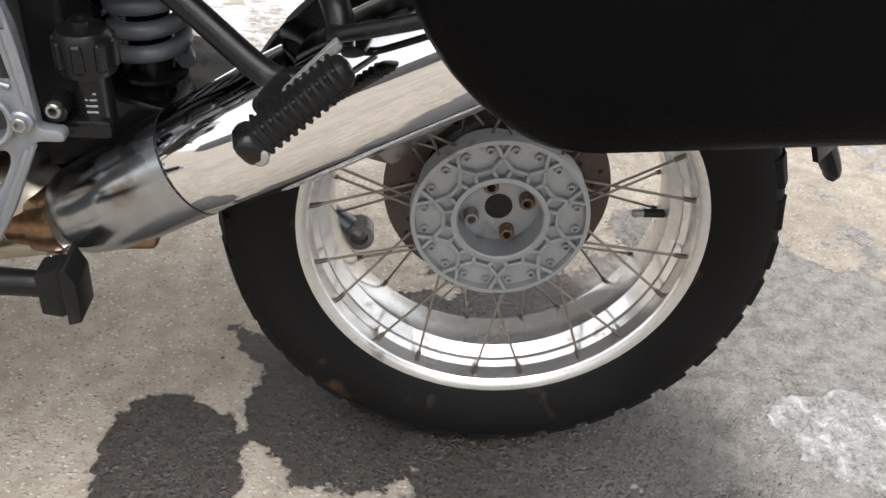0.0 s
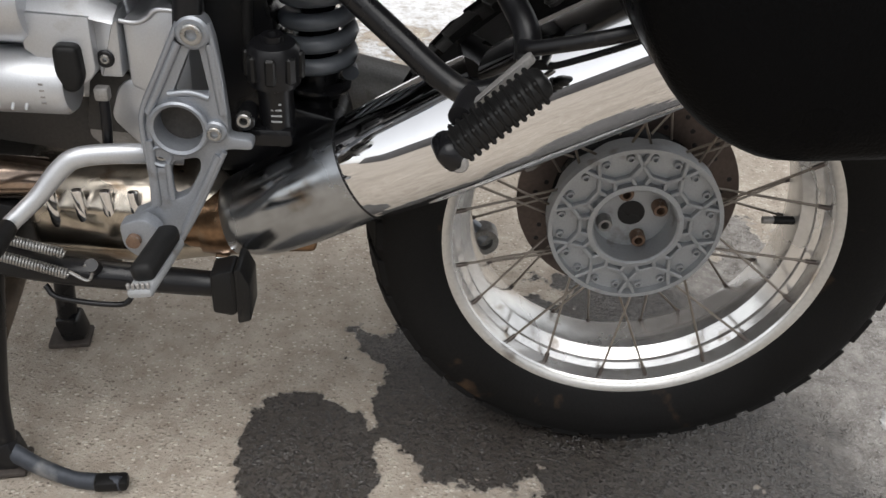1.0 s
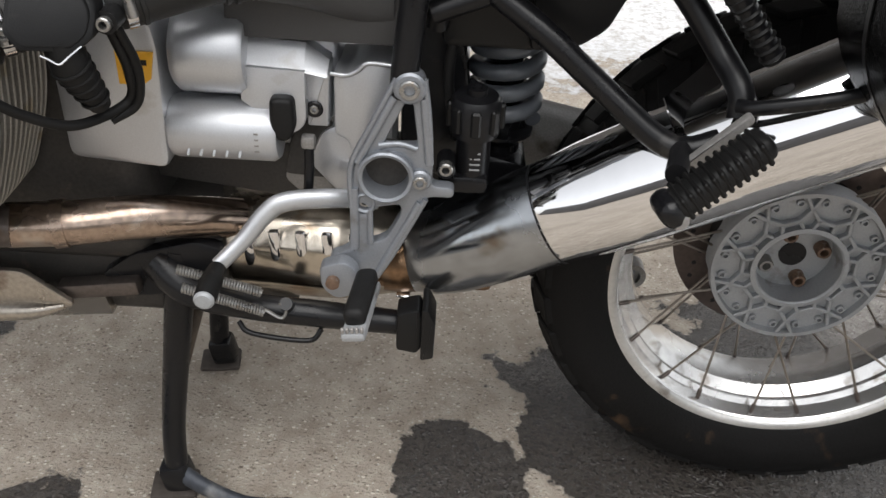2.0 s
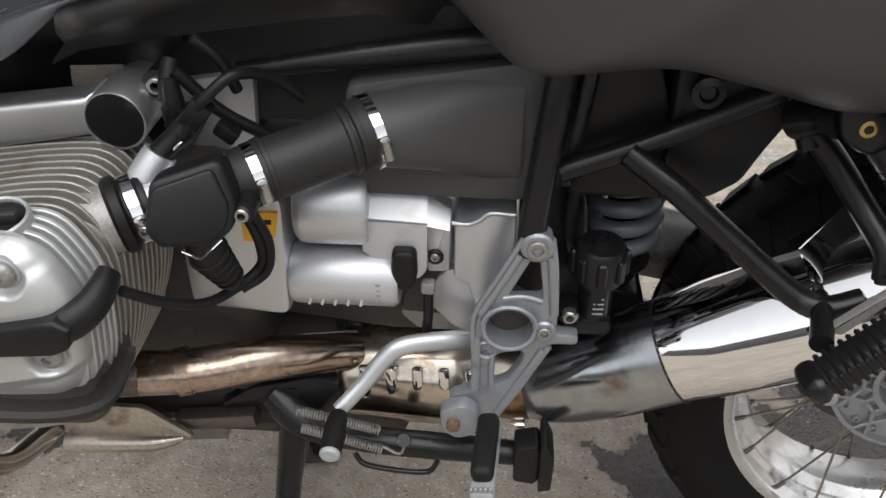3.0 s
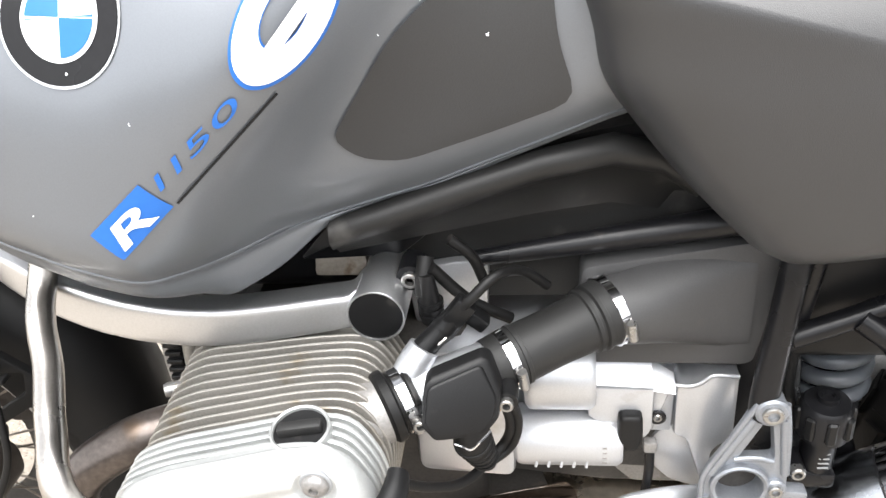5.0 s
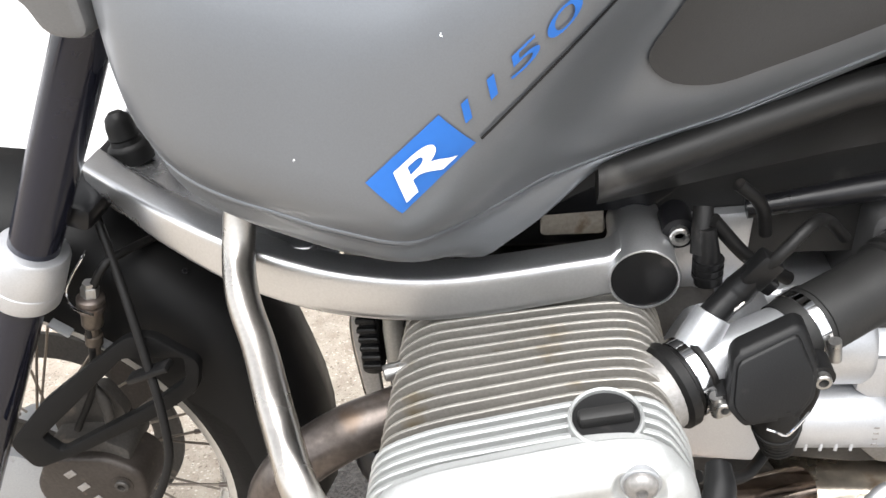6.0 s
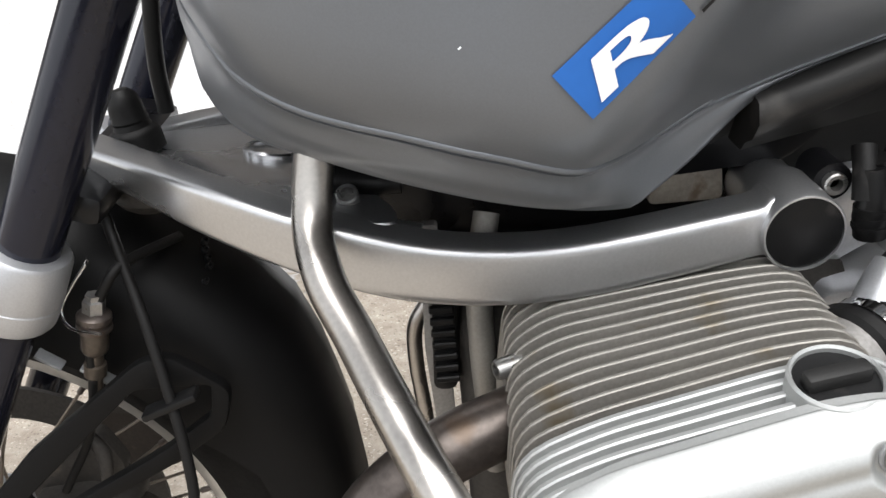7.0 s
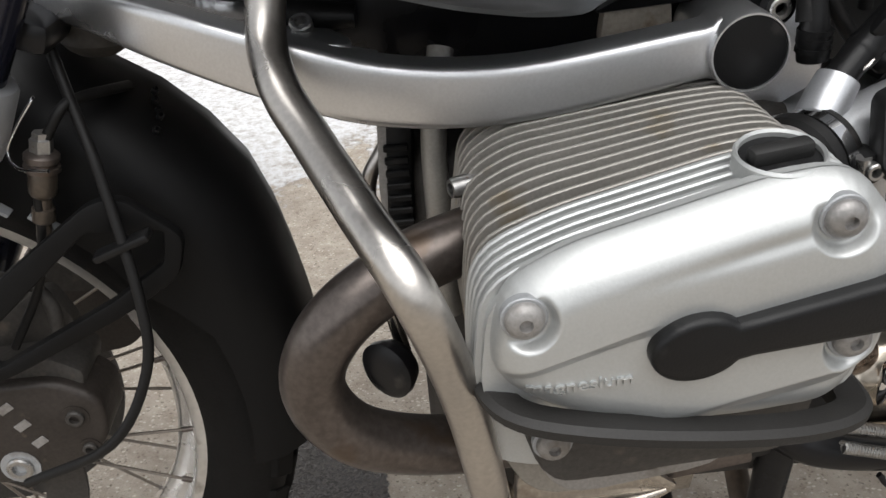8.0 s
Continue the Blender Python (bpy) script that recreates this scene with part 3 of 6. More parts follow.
part("clamp_ring", tube([(-0.4445, -0.080, 0.3495), (-0.430, -0.081, 0.357), (-0.418, -0.082, 0.364)], [0.0440, 0.0475, 0.0490], 40), mat("dark_chrome", (0.16, 0.16, 0.17), 0.16, 1, 0.2, 20, 90, 0.05), muffler, "dark chrome clamp ring")
part("clamp_lug", block((0.016, 0.012, 0.010), pose(-0.470, -0.108, 0.312, 20, 0, 0), 0.002), CHROME, muffler)
part("tail_pipe_joint", tube([(-0.56, -0.08, 0.342), (-0.50, -0.08, 0.343), (-0.455, -0.08, 0.346)], [0.036, 0.035, 0.033], 28), RUSTPIPE, muffler, "browned pipe joint")
# silencer hanger plate, seen above the can
hanger = part("hanger_plate", loft([[Vector((x, -0.1375 + 1.6 * (z - 0.577) + d, z - d * 0.6)) for x, z in ((-0.2327, 0.5771), (-0.1876, 0.6007), (-0.1769, 0.5869), (-0.1607, 0.5791), (-0.168, 0.5618), (-0.1826, 0.5531), (-0.2222, 0.5516))] for d in (0.0, 0.004)]), CHROME, muffler, smooth=20)
bolt(toward((-0.1986, -0.1735, 0.5545), (-0.1986, -0.1985, 0.5945)), 0.0062, 0.0035, hanger, BOLT)

# collector box and left header
bm = loft([[Vector((x, y * w, zc + z * h)) for y, z in ((-1, -0.4), (-0.85, -0.85), (-0.5, -1), (0.5, -1), (1, -0.6), (1, 0.6), (0.5, 1), (-0.5, 1), (-0.85, 0.85), (-1, 0.4))]
           for x, w, zc, h in ((-0.69, 0.07, 0.36, 0.035), (-0.66, 0.12, 0.35, 0.06), (-0.54, 0.125, 0.35, 0.06), (-0.50, 0.11, 0.345, 0.055), (-0.44, 0.10, 0.335, 0.040), (-0.425, 0.06, 0.335, 0.03))])
bmesh.ops.bevel(bm, geom=bm.edges[:], offset=0.006, segments=2, affect="EDGES", profile=0.5)
box = part("collector_box", bm, mat("stainless_box", (0.5, 0.45, 0.38), 0.25, 1, 0.25, 9, 90, 0.1, (0.3, 0.2, 0.12), 0.3), bike, "stainless exhaust collector, tanned by heat")
part("box_tab", block((0.098, 0.08, 0.018), pose(-0.420, -0.055, 0.318, 0, -2), 0.008, 3), RUSTPIPE, box)
for i in range(5):
    part("pressed_rib", block((0.012, 0.008, 0.055), pose(-0.635 + 0.028 * i, -0.120, 0.372, 8), 0.0035), CHROME, box)
pipe = [(-0.985, -0.205, 0.608), (-1.045, -0.228, 0.599), (-1.094, -0.242, 0.568), (-1.111, -0.242, 0.522), (-1.085, -0.238, 0.476), (-1.02, -0.222, 0.446), (-0.93, -0.202, 0.434), (-0.85, -0.180, 0.425)]
part("header_bend", tube(pipe, 0.0215, 24, 8), HEADDARK, bike, "dull brown exhaust header bend")
part("header_pipe", tube([(-0.855, -0.178, 0.424), (-0.797, -0.17, 0.425), (-0.74, -0.145, 0.420), (-0.69, -0.115, 0.405), (-0.65, -0.09, 0.39)], 0.0225, 24, 8), HEADER, bike, "heat-tinted exhaust pipe")
part("pipe_collar", tube([(-0.812, -0.173, 0.4245), (-0.800, -0.17, 0.425)], 0.0245, 24), HEADER, bike)
part("port_flange", lathe([(0.033, 0), (0.033, 0.012), (0.024, 0.016)], toward((-0.975, -0.17, 0.595), (-1.05, -0.195, 0.588)), 24), HEADDARK, bike)

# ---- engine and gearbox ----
engine = part("engine_block", block((0.30, 0.25, 0.30), Matrix.Translation((-0.885, 0.0, 0.49)), 0.03, 3), GRIME_SHADE, bike, "dirty cast engine block")
part("sump", block((0.42, 0.22, 0.14), Matrix.Translation((-0.80, 0.0, 0.33)), 0.03, 3), GRIME_SHADE, bike)
gear = part("gearbox", block((0.27, 0.17, 0.145), Matrix.Translation((-0.675, 0.0, 0.550)), 0.012, 3), CAST, bike, "silver cast gearbox housing")


def starter_cover():
    # front plate, two rounded humps and the rear steps
    part("front_cover", slab(rounded([(-0.800, 0.480), (-0.800, 0.592), (-0.775, 0.632), (-0.705, 0.632), (-0.698, 0.60), (-0.702, 0.472)], 0.012), -0.136, -0.06, bevel=0.006), CAST, gear)
    part("starter_hump", lathe([(0.026, 0), (0.030, 0.003), (0.0315, 0.008), (0.0315, 0.102), (0.028, 0.107), (0, 0.107)], toward((-0.702, -0.110, 0.5095), (-0.5, -0.110, 0.5095)), 40), CAST, gear)
    part("upper_hump", lathe([(0.036, 0), (0.040, 0.004), (0.041, 0.009), (0.041, 0.062), (0.037, 0.068), (0, 0.068)], toward((-0.690, -0.100, 0.586), (-0.5, -0.100, 0.586)), 40), CAST, gear)
    cup = [(-0.588 + 0.0215 * math.cos(radians(d)), 0.533 + 0.0215 * math.sin(radians(d))) for d in range(-10, -171, -20)]
    part("step_cover", slab([Vector(p) for p in [(-0.629, 0.545), (-0.629, 0.580), (-0.5665, 0.578)] + cup], -0.124, -0.05, bevel=0.0025), CAST, gear)
    part("step_top", loft([[Vector((x, y, z)) for y, z in ((-0.123, zf), (-0.119, zf + 0.004), (-0.102, zt), (-0.05, zt), (-0.05, zf))] for x, zf, zt in ((-0.6285, 0.576, 0.602), (-0.568, 0.576, 0.598), (-0.546, 0.572, 0.582))]), CAST, gear, smooth=20)
    part("bolt_block", slab(rounded([(-0.568, 0.516), (-0.568, 0.580), (-0.545, 0.578), (-0.547, 0.516)], 0.003), -0.112, -0.05, bevel=0.003), CAST, gear)
    part("rear_cover", slab(rounded([(-0.543, 0.504), (-0.543, 0.572), (-0.527, 0.571), (-0.509, 0.584), (-0.484, 0.583), (-0.484, 0.440), (-0.512, 0.440), (-0.530, 0.500)], 0.006), -0.106, -0.03, bevel=0.004), CAST, gear)
    part("rear_lower_cover", slab(rounded([(-0.546, 0.510), (-0.488, 0.510), (-0.488, 0.470), (-0.508, 0.420), (-0.543, 0.432), (-0.572, 0.465), (-0.560, 0.500)], 0.010), -0.096, -0.04, bevel=0.006), CAST, gear)
    part("cover_lip", tube([(-0.545, -0.106, 0.570), (-0.530, -0.106, 0.569), (-0.519, -0.106, 0.574), (-0.509, -0.106, 0.582), (-0.485, -0.106, 0.581)], 0.0025, 8), CAST, gear)
    part("lower_web", slab(rounded([(-0.60, 0.44), (-0.575, 0.515), (-0.52, 0.515), (-0.50, 0.42), (-0.58, 0.42)], 0.006), -0.085, -0.04, bevel=0.003), ALUDARK, gear)
    # dark slab on the web, painting the shade of a pocket
    part("linkage_pocket", slab(rounded([(-0.598, 0.45), (-0.585, 0.512), (-0.548, 0.512), (-0.530, 0.47), (-0.516, 0.445)], 0.006), -0.092, -0.08, bevel=0.002), GRIME_SHADE, gear)
    bolt(at(-0.5605, -0.111, 0.535), 0.0085, 0.004, gear, BLACK)
    bolt(at(-0.5605, -0.112, 0.535), 0.0045, 0.004, gear, BOLT)
    part("cable_cap", slab(rounded([(-0.600, 0.554), (-0.577, 0.554), (-0.576, 0.522), (-0.583, 0.509), (-0.594, 0.509), (-0.601, 0.522)], 0.007), -0.137, -0.115, bevel=0.005, seg=3), RUBBER, gear)
    # cast ventilation marks
    for i in range(5):
        part("cast_mark", block((0.0030, 0.0016, 0.011), pose(-0.680 + 0.0125 * i, -0.1392, 0.497, -18, 12), 0.0006, 1), CAST, gear)
    for i in range(4):
        part("cast_digit", block((0.0045, 0.0008, 0.0022), pose(-0.613, -0.1412, 0.500 + 0.0062 * i, 0), 0.0004, 1), ALUDARK, gear)
    lab = part("warning_sticker", slab([(-0.737, 0.594), (-0.702, 0.594), (-0.707, 0.568), (-0.715, 0.562), (-0.737, 0.562)], -0.1385, -0.1355), AMBER, gear, "amber warning sticker")
    for i in range(3):
        part("sticker_mark", block((0.006, 0.0008, 0.005), pose(-0.729 + 0.0085 * i, -0.1388, 0.584 - 0.007 * (i % 2)), 0), INK, gear)


starter_cover()
# pivot parts, and dark fillers for the shaded void between gearbox and exhaust
part("swingarm_pivot", block((0.125, 0.07, 0.075), pose(-0.478, -0.010, 0.415, 0, 8), 0.014, 3), BLACK, bike, "black swingarm pivot housing")
part("swingarm_casting", slab(rounded([(-0.480, 0.618), (-0.424, 0.618), (-0.412, 0.560), (-0.404, 0.470), (-0.345, 0.455), (-0.335, 0.410), (-0.480, 0.385)], 0.012), -0.056, 0.03, bevel=0.006), BLACK, bike, "black swingarm casting")
# dark slab added for the shadow below the gearbox humps
part("gearbox_shade_slab", slab(rounded([(-0.80, 0.50), (-0.60, 0.50), (-0.592, 0.530), (-0.500, 0.530), (-0.490, 0.42), (-0.603, 0.415), (-0.80, 0.44)], 0.012), -0.080, -0.060, bevel=0.004), GRIME_SHADE, bike, "grimy black slab standing in for the shaded underside of the gearbox")
part("clutch_rod", tube([(-0.567, -0.115, 0.505), (-0.567, -0.12, 0.47), (-0.571, -0.12, 0.43)], 0.005, 10), BLACK, bike)
part("rod_joint", block((0.014, 0.012, 0.014), Matrix.Translation((-0.567, -0.117, 0.502)), 0.003), ALUDARK, bike)


# ---- cylinder ----
def cyl_outline(grow=0.0, top=0.0, floor_z=0.0, square=0.0):
    pts = [(-1.008 + 0.005 * square, 0.640 + 0.014 * square), (-0.965 - 0.018 * square, 0.660 + 0.014 * square + top), (-0.86, 0.686 + top), (-0.815, 0.688 + top), (-0.790, 0.640), (-0.800, 0.550), (-0.835, 0.455), (-0.975, 0.435), (-1.004, 0.50), (-1.014, 0.58)]
    cx, cz = -0.90, 0.56
    return rounded([(cx + (x - cx) * (1 + grow), max(floor_z, cz + (z - cz) * (1 + grow))) for x, z in pts], 0.03, 4)


cyl = part("cylinder", slab(cyl_outline(-0.20), -0.30, -0.10, bevel=0.004), ALUDARK, bike, "finned air-cooled cylinder")
for i in range(13):
    y = -0.145 - 0.0108 * i
    part("fin", slab(cyl_outline(-0.02 - 0.002 * max(0, 4 - i), -0.002, square=1 - i / 12), y - 0.0012, y + 0.0012, bevel=0.0007, seg=1), FIN, cyl)

COVER_EDGE = [(-1.006, 0.590), (-1.000, 0.642), (-0.965, 0.662), (-0.86, 0.690), (-0.822, 0.693), (-0.798, 0.665), (-0.791, 0.630), (-0.797, 0.585), (-0.815, 0.551), (-0.880, 0.545), (-0.955, 0.556)]
COVER_BOLTS = [(-0.9874, 0.6324), (-0.8322, 0.6724), (-0.8176, 0.6011)]


def inside_distance(x, z, loop):
    """How far a point lies inside a closed outline (negative outside)."""
    best, odd = 1e9, False
    for i in range(len(loop)):
        ax, az = loop[i - 1]
        bx, bz = loop[i]
        t = max(0, min(1, ((x - ax) * (bx - ax) + (z - az) * (bz - az)) / ((bx - ax) ** 2 + (bz - az) ** 2)))
        best = min(best, math.hypot(x - ax - t * (bx - ax), z - az - t * (bz - az)))
        if (az > z) != (bz > z) and x < ax + (z - az) / (bz - az) * (bx - ax):
            odd = not odd
    return best if odd else -best


COVER_LOOP = [tuple(p) for p in rounded(COVER_EDGE, 0.022, 4)]


def cover_depth(x, z):
    """How far out of the machine the cover's face stands."""
    s = max(0.0, inside_distance(x, z, COVER_LOOP))
    r = 0.024
    k = min(1.0, s / r)
    y = 0.332 + 0.022 * math.sqrt(1 - (1 - k) ** 2)
    # the upper third leans back above the sweeping crease
    crease = 0.650 + 0.245 * (x + 0.922)
    along = min(1, max(0, (x + 0.940) / 0.07))
    w = (z - crease) / 0.006
    y -= 0.36 * 0.006 * (w if w > 20 else math.log(1 + math.exp(w)))
    y -= 0.0022 * along * math.exp(-(((z - crease + 0.002) / 0.0045) ** 2))
    # hollow sweep above the lettering, ridge at the lower rear
    low = 0.6135 + 0.33 * (x + 0.955)
    if x < -0.915:
        y -= 0.0035 * min(1, max(0, (low - z) / 0.006)) * min(1, (-0.915 - x) / 0.02)
    rear = 0.560 + 0.24 * (x + 0.912)
    if x > -0.912:
        y -= 0.006 * min(1, max(0, (rear + 0.004 - z) / 0.010)) * min(1, (x + 0.912) / 0.03)
    # dished scoops round the bolts
    for bx, bz in COVER_BOLTS:
        d = math.hypot(x - bx, z - bz + 0.001)
        if d < 0.030:
            t = min(1, max(0, (d - 0.0128) / 0.0052))
            t = t * t * (3 - 2 * t)
            y = min(y, 0.3460) * (1 - t) + y * t
    return y


def head_cover():
    bm = bmesh.new()
    loop = [Vector(p) for p in COVER_LOOP]
    total = sum((loop[i] - loop[i - 1]).length for i in range(len(loop)))
    edge, n = [], 400
    run, i = 0.0, 0
    for k in range(n):
        goal = total * k / n
        while run + (loop[(i + 1) % len(loop)] - loop[i]).length < goal:
            run += (loop[(i + 1) % len(loop)] - loop[i]).length
            i += 1
        d = loop[(i + 1) % len(loop)] - loop[i]
        edge.append(loop[i] + d * ((goal - run) / d.length))
    rings = []
    for s in range(101):
        t = 1 - (1 - s / 100) ** 1.25
        ring = []
        for p in edge:
            cx = min(-0.85, max(-0.955, p.x))
            c = Vector((cx, 0.618 + 0.12 * (cx + 0.9)))
            g = p.lerp(c, t * 0.995)
            ring.append(bm.verts.new((g.x, -cover_depth(g.x, g.y), g.y)))
        rings.append(ring)
    for a, b in zip(rings, rings[1:]):
        for k in range(n):
            bm.faces.new((a[k], a[(k + 1) % n], b[(k + 1) % n], b[k]))
    bmesh.ops.remove_doubles(bm, verts=rings[-1], dist=0.0008)
    outer = set(rings[0])
    rim = [e for e in bm.edges if e.is_boundary and e.verts[0] in outer and e.verts[1] in outer]
    ext = bmesh.ops.extrude_edge_only(bm, edges=rim)
    for v in ext["geom"]:
        if isinstance(v, bmesh.types.BMVert):
            v.co.y = -0.329
    cover = part("valve_cover", bm, COVER, bike, "silver magnesium valve cover", smooth=50)
    for i in range(5):
        y = -0.289 - 0.0090 * i
        part("cover_fin", slab(cyl_outline(0.004 - 0.002 * i, 0.0, 0.49 if i < 2 else 0.556), y - 0.0018, y + 0.0018, bevel=0.001, seg=1), COVER, cover)
    part("cover_side", slab(cyl_outline(-0.04, -0.004, 0.556), -0.333, -0.286), COVER, cover)
    for bx, bz in COVER_BOLTS + [(-0.967, 0.520)]:
        f = at(bx, -0.3465 if bz > 0.55 else -0.313, bz)
        part("bolt_washer", lathe([(0.0122, -0.004), (0.0122, 0.0008), (0.0115, 0.0014), (0, 0.0014)], f, 32), HUB, cover)
        part("cover_bolt", lathe([(0.0102, 0), (0.0102, 0.0032), (0.0094, 0.0052), (0.0078, 0.0068), (0.0058, 0.0078), (0.0036, 0.0082), (0.0030, 0.0050), (0, 0.0048)], f, 28), ALUDARK, cover)
    # oil filler
    f = Matrix.Translation((-0.850, -0.310, 0.690)) @ pose(0, 0, 0, 8, -2, 0)
    part("filler_ring", lathe([(0.0238, -0.03), (0.0233, 0.002), (0.0220, 0.0035), (0.0207, 0.002), (0.0207, -0.03)], f, 36, closed=True), COVER, cover)
    part("oil_filler_cap", lathe([(0.0207, -0.03), (0.0207, -0.0006), (0, -0.0006)], f, 28), PLASTIC, cover, "black oil filler cap")
    part("cap_grip", block((0.034, 0.010, 0.010), f @ pose(0, 0, 0.0025, 0, 0, 8), 0.0025), DULL, cover)
    # spark plug lead cover with its strap
    disc = [(-0.902 + 0.0245 * math.cos(radians(a)), 0.612 + 0.0185 * math.sin(radians(a)) + 0.10 * 0.0245 * math.cos(radians(a))) for a in range(38, 330, 12)]
    part("plug_cover", slab([Vector(p) for p in disc] + [Vector(p) for p in ((-0.874, 0.6055), (-0.807, 0.612), (-0.795, 0.618), (-0.790, 0.636), (-0.800, 0.643), (-0.813, 0.641), (-0.873, 0.6275))], -0.3625, -0.335, bevel=0.004, seg=3), PLASTIC, cover, "black plug lead cover")
    part("plug_strap", tube([(-0.812, -0.350, 0.6275), (-0.797, -0.347, 0.631), (-0.786, -0.336, 0.636), (-0.781, -0.322, 0.642), (-0.780, -0.308, 0.647)], [0.013, 0.0135, 0.0128, 0.0115, 0.0095], 18, flat=0.85), PLASTIC, cover, smooth=60)
    # guard under the cover
    g = [(-1.010, -0.318, 0.578), (-0.995, -0.345, 0.572), (-0.96, -0.358, 0.568), (-0.90, -0.362, 0.560), (-0.845, -0.359, 0.553), (-0.808, -0.347, 0.548), (-0.795, -0.325, 0.545), (-0.800, -0.275, 0.545)]
    loops = []
    run = smooth_path(g, 5)
    for i, c in enumerate(run):
        ahead = run[min(i + 1, len(run) - 1)] - run[max(i - 1, 0)]
        inward = Vector((-ahead.y, ahead.x, 0)).normalized()
        loops.append([c + inward * dy + Vector((0, 0, dz)) for dy, dz in ((0.012, 0.002), (-0.003, 0.004), (-0.007, 0.001), (-0.006, -0.005), (0.0, -0.008), (0.014, -0.008))])
    part("cover_guard", loft(loops), GUARD, cover, "grey plastic cover guard", smooth=40)
    # silver lower head coloured dark: the guard's shade is in its colour
    part("lower_head", slab(rounded([(-0.995, 0.56), (-0.80, 0.56), (-0.815, 0.49), (-0.97, 0.48)], 0.02), -0.312, -0.26, bevel=0.01), GRIME_SHADE, cover)
    part("lower_guard", slab(rounded([(-0.960, 0.500), (-0.832, 0.506), (-0.842, 0.486), (-0.885, 0.488), (-0.90, 0.480), (-0.940, 0.478)], 0.006), -0.305, -0.26, bevel=0.004), GRIME_SHADE, cover)
    return cover


cover = head_cover()


def lettering(text, size, place, material, parent, name, depth=0.0008, shear=0.0, squash=1.0, stretch=1.0, bold=0.0, middle=False):
    """Raised characters; place takes local x, y (right, up) of the text to the world."""
    cu = bpy.data.curves.new(name, "FONT")
    cu.body, cu.size, cu.extrude, cu.shear, cu.offset = text, size, depth, shear, bold * size
    cu.align_x = "CENTER" if middle else "LEFT"
    tmp = bpy.data.objects.new(name, cu)
    scene.collection.objects.link(tmp)
    me = bpy.data.meshes.new_from_object(tmp.evaluated_get(bpy.context.evaluated_depsgraph_get()))
    bpy.data.objects.remove(tmp)
    bm = bmesh.new()
    bm.from_mesh(me)
    bpy.data.meshes.remove(me)
    for v in bm.verts:
        v.co = place(v.co.x * stretch, v.co.y * squash, v.co.z)
    return part(name, bm, material, parent, smooth=0)


lettering("magnesium", 0.0112, lambda u, v, w: Vector((-0.988 + u, -cover_depth(-0.988 + u, 0.5865 + 0.05 * u + v) - 0.0002 - w, 0.5865 + 0.05 * u + v)), COVER, cover, "cover_lettering", 0.0016, squash=0.85, stretch=1.12, bold=0.01)

# far cylinder, mirrored
o = part("far_cylinder", slab(cyl_outline(-0.02), 0.10, 0.33, bevel=0.02), FIN, bike, "finned cylinder on the far side")

# ---- intake ----
TB0, TB1, TB2 = Vector((-0.7905, -0.2270, 0.6495)), Vector((-0.7105, -0.1915, 0.6605)), Vector((-0.6115, -0.1370, 0.6800))
body = part("throttle_body", tube([TB0 + Vector((-0.05, -0.012, -0.004)), TB0, TB1], [0.0235, 0.0245, 0.0235], 28), CAST, bike, "silver throttle body")
part("intake_boot", tube([TB1 - (TB2 - TB1) * 0.06, TB1 + (TB2 - TB1) * 0.1, TB1 + (TB2 - TB1) * 0.5, TB2 - (TB2 - TB1) * 0.20, TB2 - (TB2 - TB1) * 0.12, TB2], [0.0255, 0.0268, 0.0262, 0.0278, 0.0305, 0.0318], 36), DULL, bike, "black rubber intake boot")


bd = (TB2 - TB1).normalized()
for c, r in ((TB1 + bd * 0.021, 0.0278), (TB2 - bd * 0.016, 0.0318), (TB2 - bd * 0.024, 0.0302)):
    part("boot_band", lathe([(r - 0.004, -0.0035), (r, -0.0018), (r, 0.0018), (r - 0.004, 0.0035), (r - 0.007, 0)], toward(c, c + bd), 36, closed=True), DULL, bike)


def clamp(c, d, r):
    f = toward(c, Vector(c) + d)
    o = part("hose_clamp", lathe([(r, -0.0046), (r + 0.0012, -0.0042), (r + 0.0012, 0.0042), (r, 0.0046), (r - 0.003, 0.0046), (r - 0.003, -0.0046)], f, 40, closed=True), CHROME, bike, "shiny steel hose clamp")
    part("clamp_screw", tube([f @ Vector((-r - 0.006, -0.008, 0)), f @ Vector((-r - 0.006, 0.010, 0))], 0.0045, 10), BOLT, o)
    return o


D = (TB2 - TB1).normalized()
clamp(TB1 + D * 0.010, D, 0.0264)
clamp(TB2 - D * 0.001, D, 0.0322)
clamp(TB0 + D * 0.002, D, 0.0282)
part("manifold_rubber", tube([TB0 - D * 0.017, TB0 - D * 0.014, TB0 - D * 0.007, TB0 - D * 0.005], [0.0290, 0.0320, 0.0320, 0.0285], 32, 1), RUBBER, bike)
part("manifold_seal", tube([TB0 + D * 0.007, TB0 + D * 0.0085, TB0 + D * 0.012, TB0 + D * 0.0135], [0.0265, 0.0285, 0.0285, 0.0250], 32, 1), RUBBER, bike)
part("clamp_liner", tube([TB0 - D * 0.008, TB0 + D * 0.009], 0.0272, 32), RUBBER, bike)
part("manifold", tube([TB0 - D * 0.075, TB0 - D * 0.012], [0.031, 0.0285], 28), ALUDARK, bike)
LEAN = Matrix(((1, 0, 0, 0), (0.35, 1, 0.45, -0.0443), (0, 0, 1, 0), (0, 0, 0, 1)))
tps = part("sensor_box", slab(rounded([(-0.764, 0.686), (-0.760, 0.690), (-0.719, 0.698), (-0.712, 0.694), (-0.703, 0.668), (-0.706, 0.648), (-0.718, 0.638), (-0.757, 0.642), (-0.768, 0.656)], 0.004), -0.250, -0.234, bevel=0.004, m=LEAN), PLASTIC, bike, "black plastic sensor box")
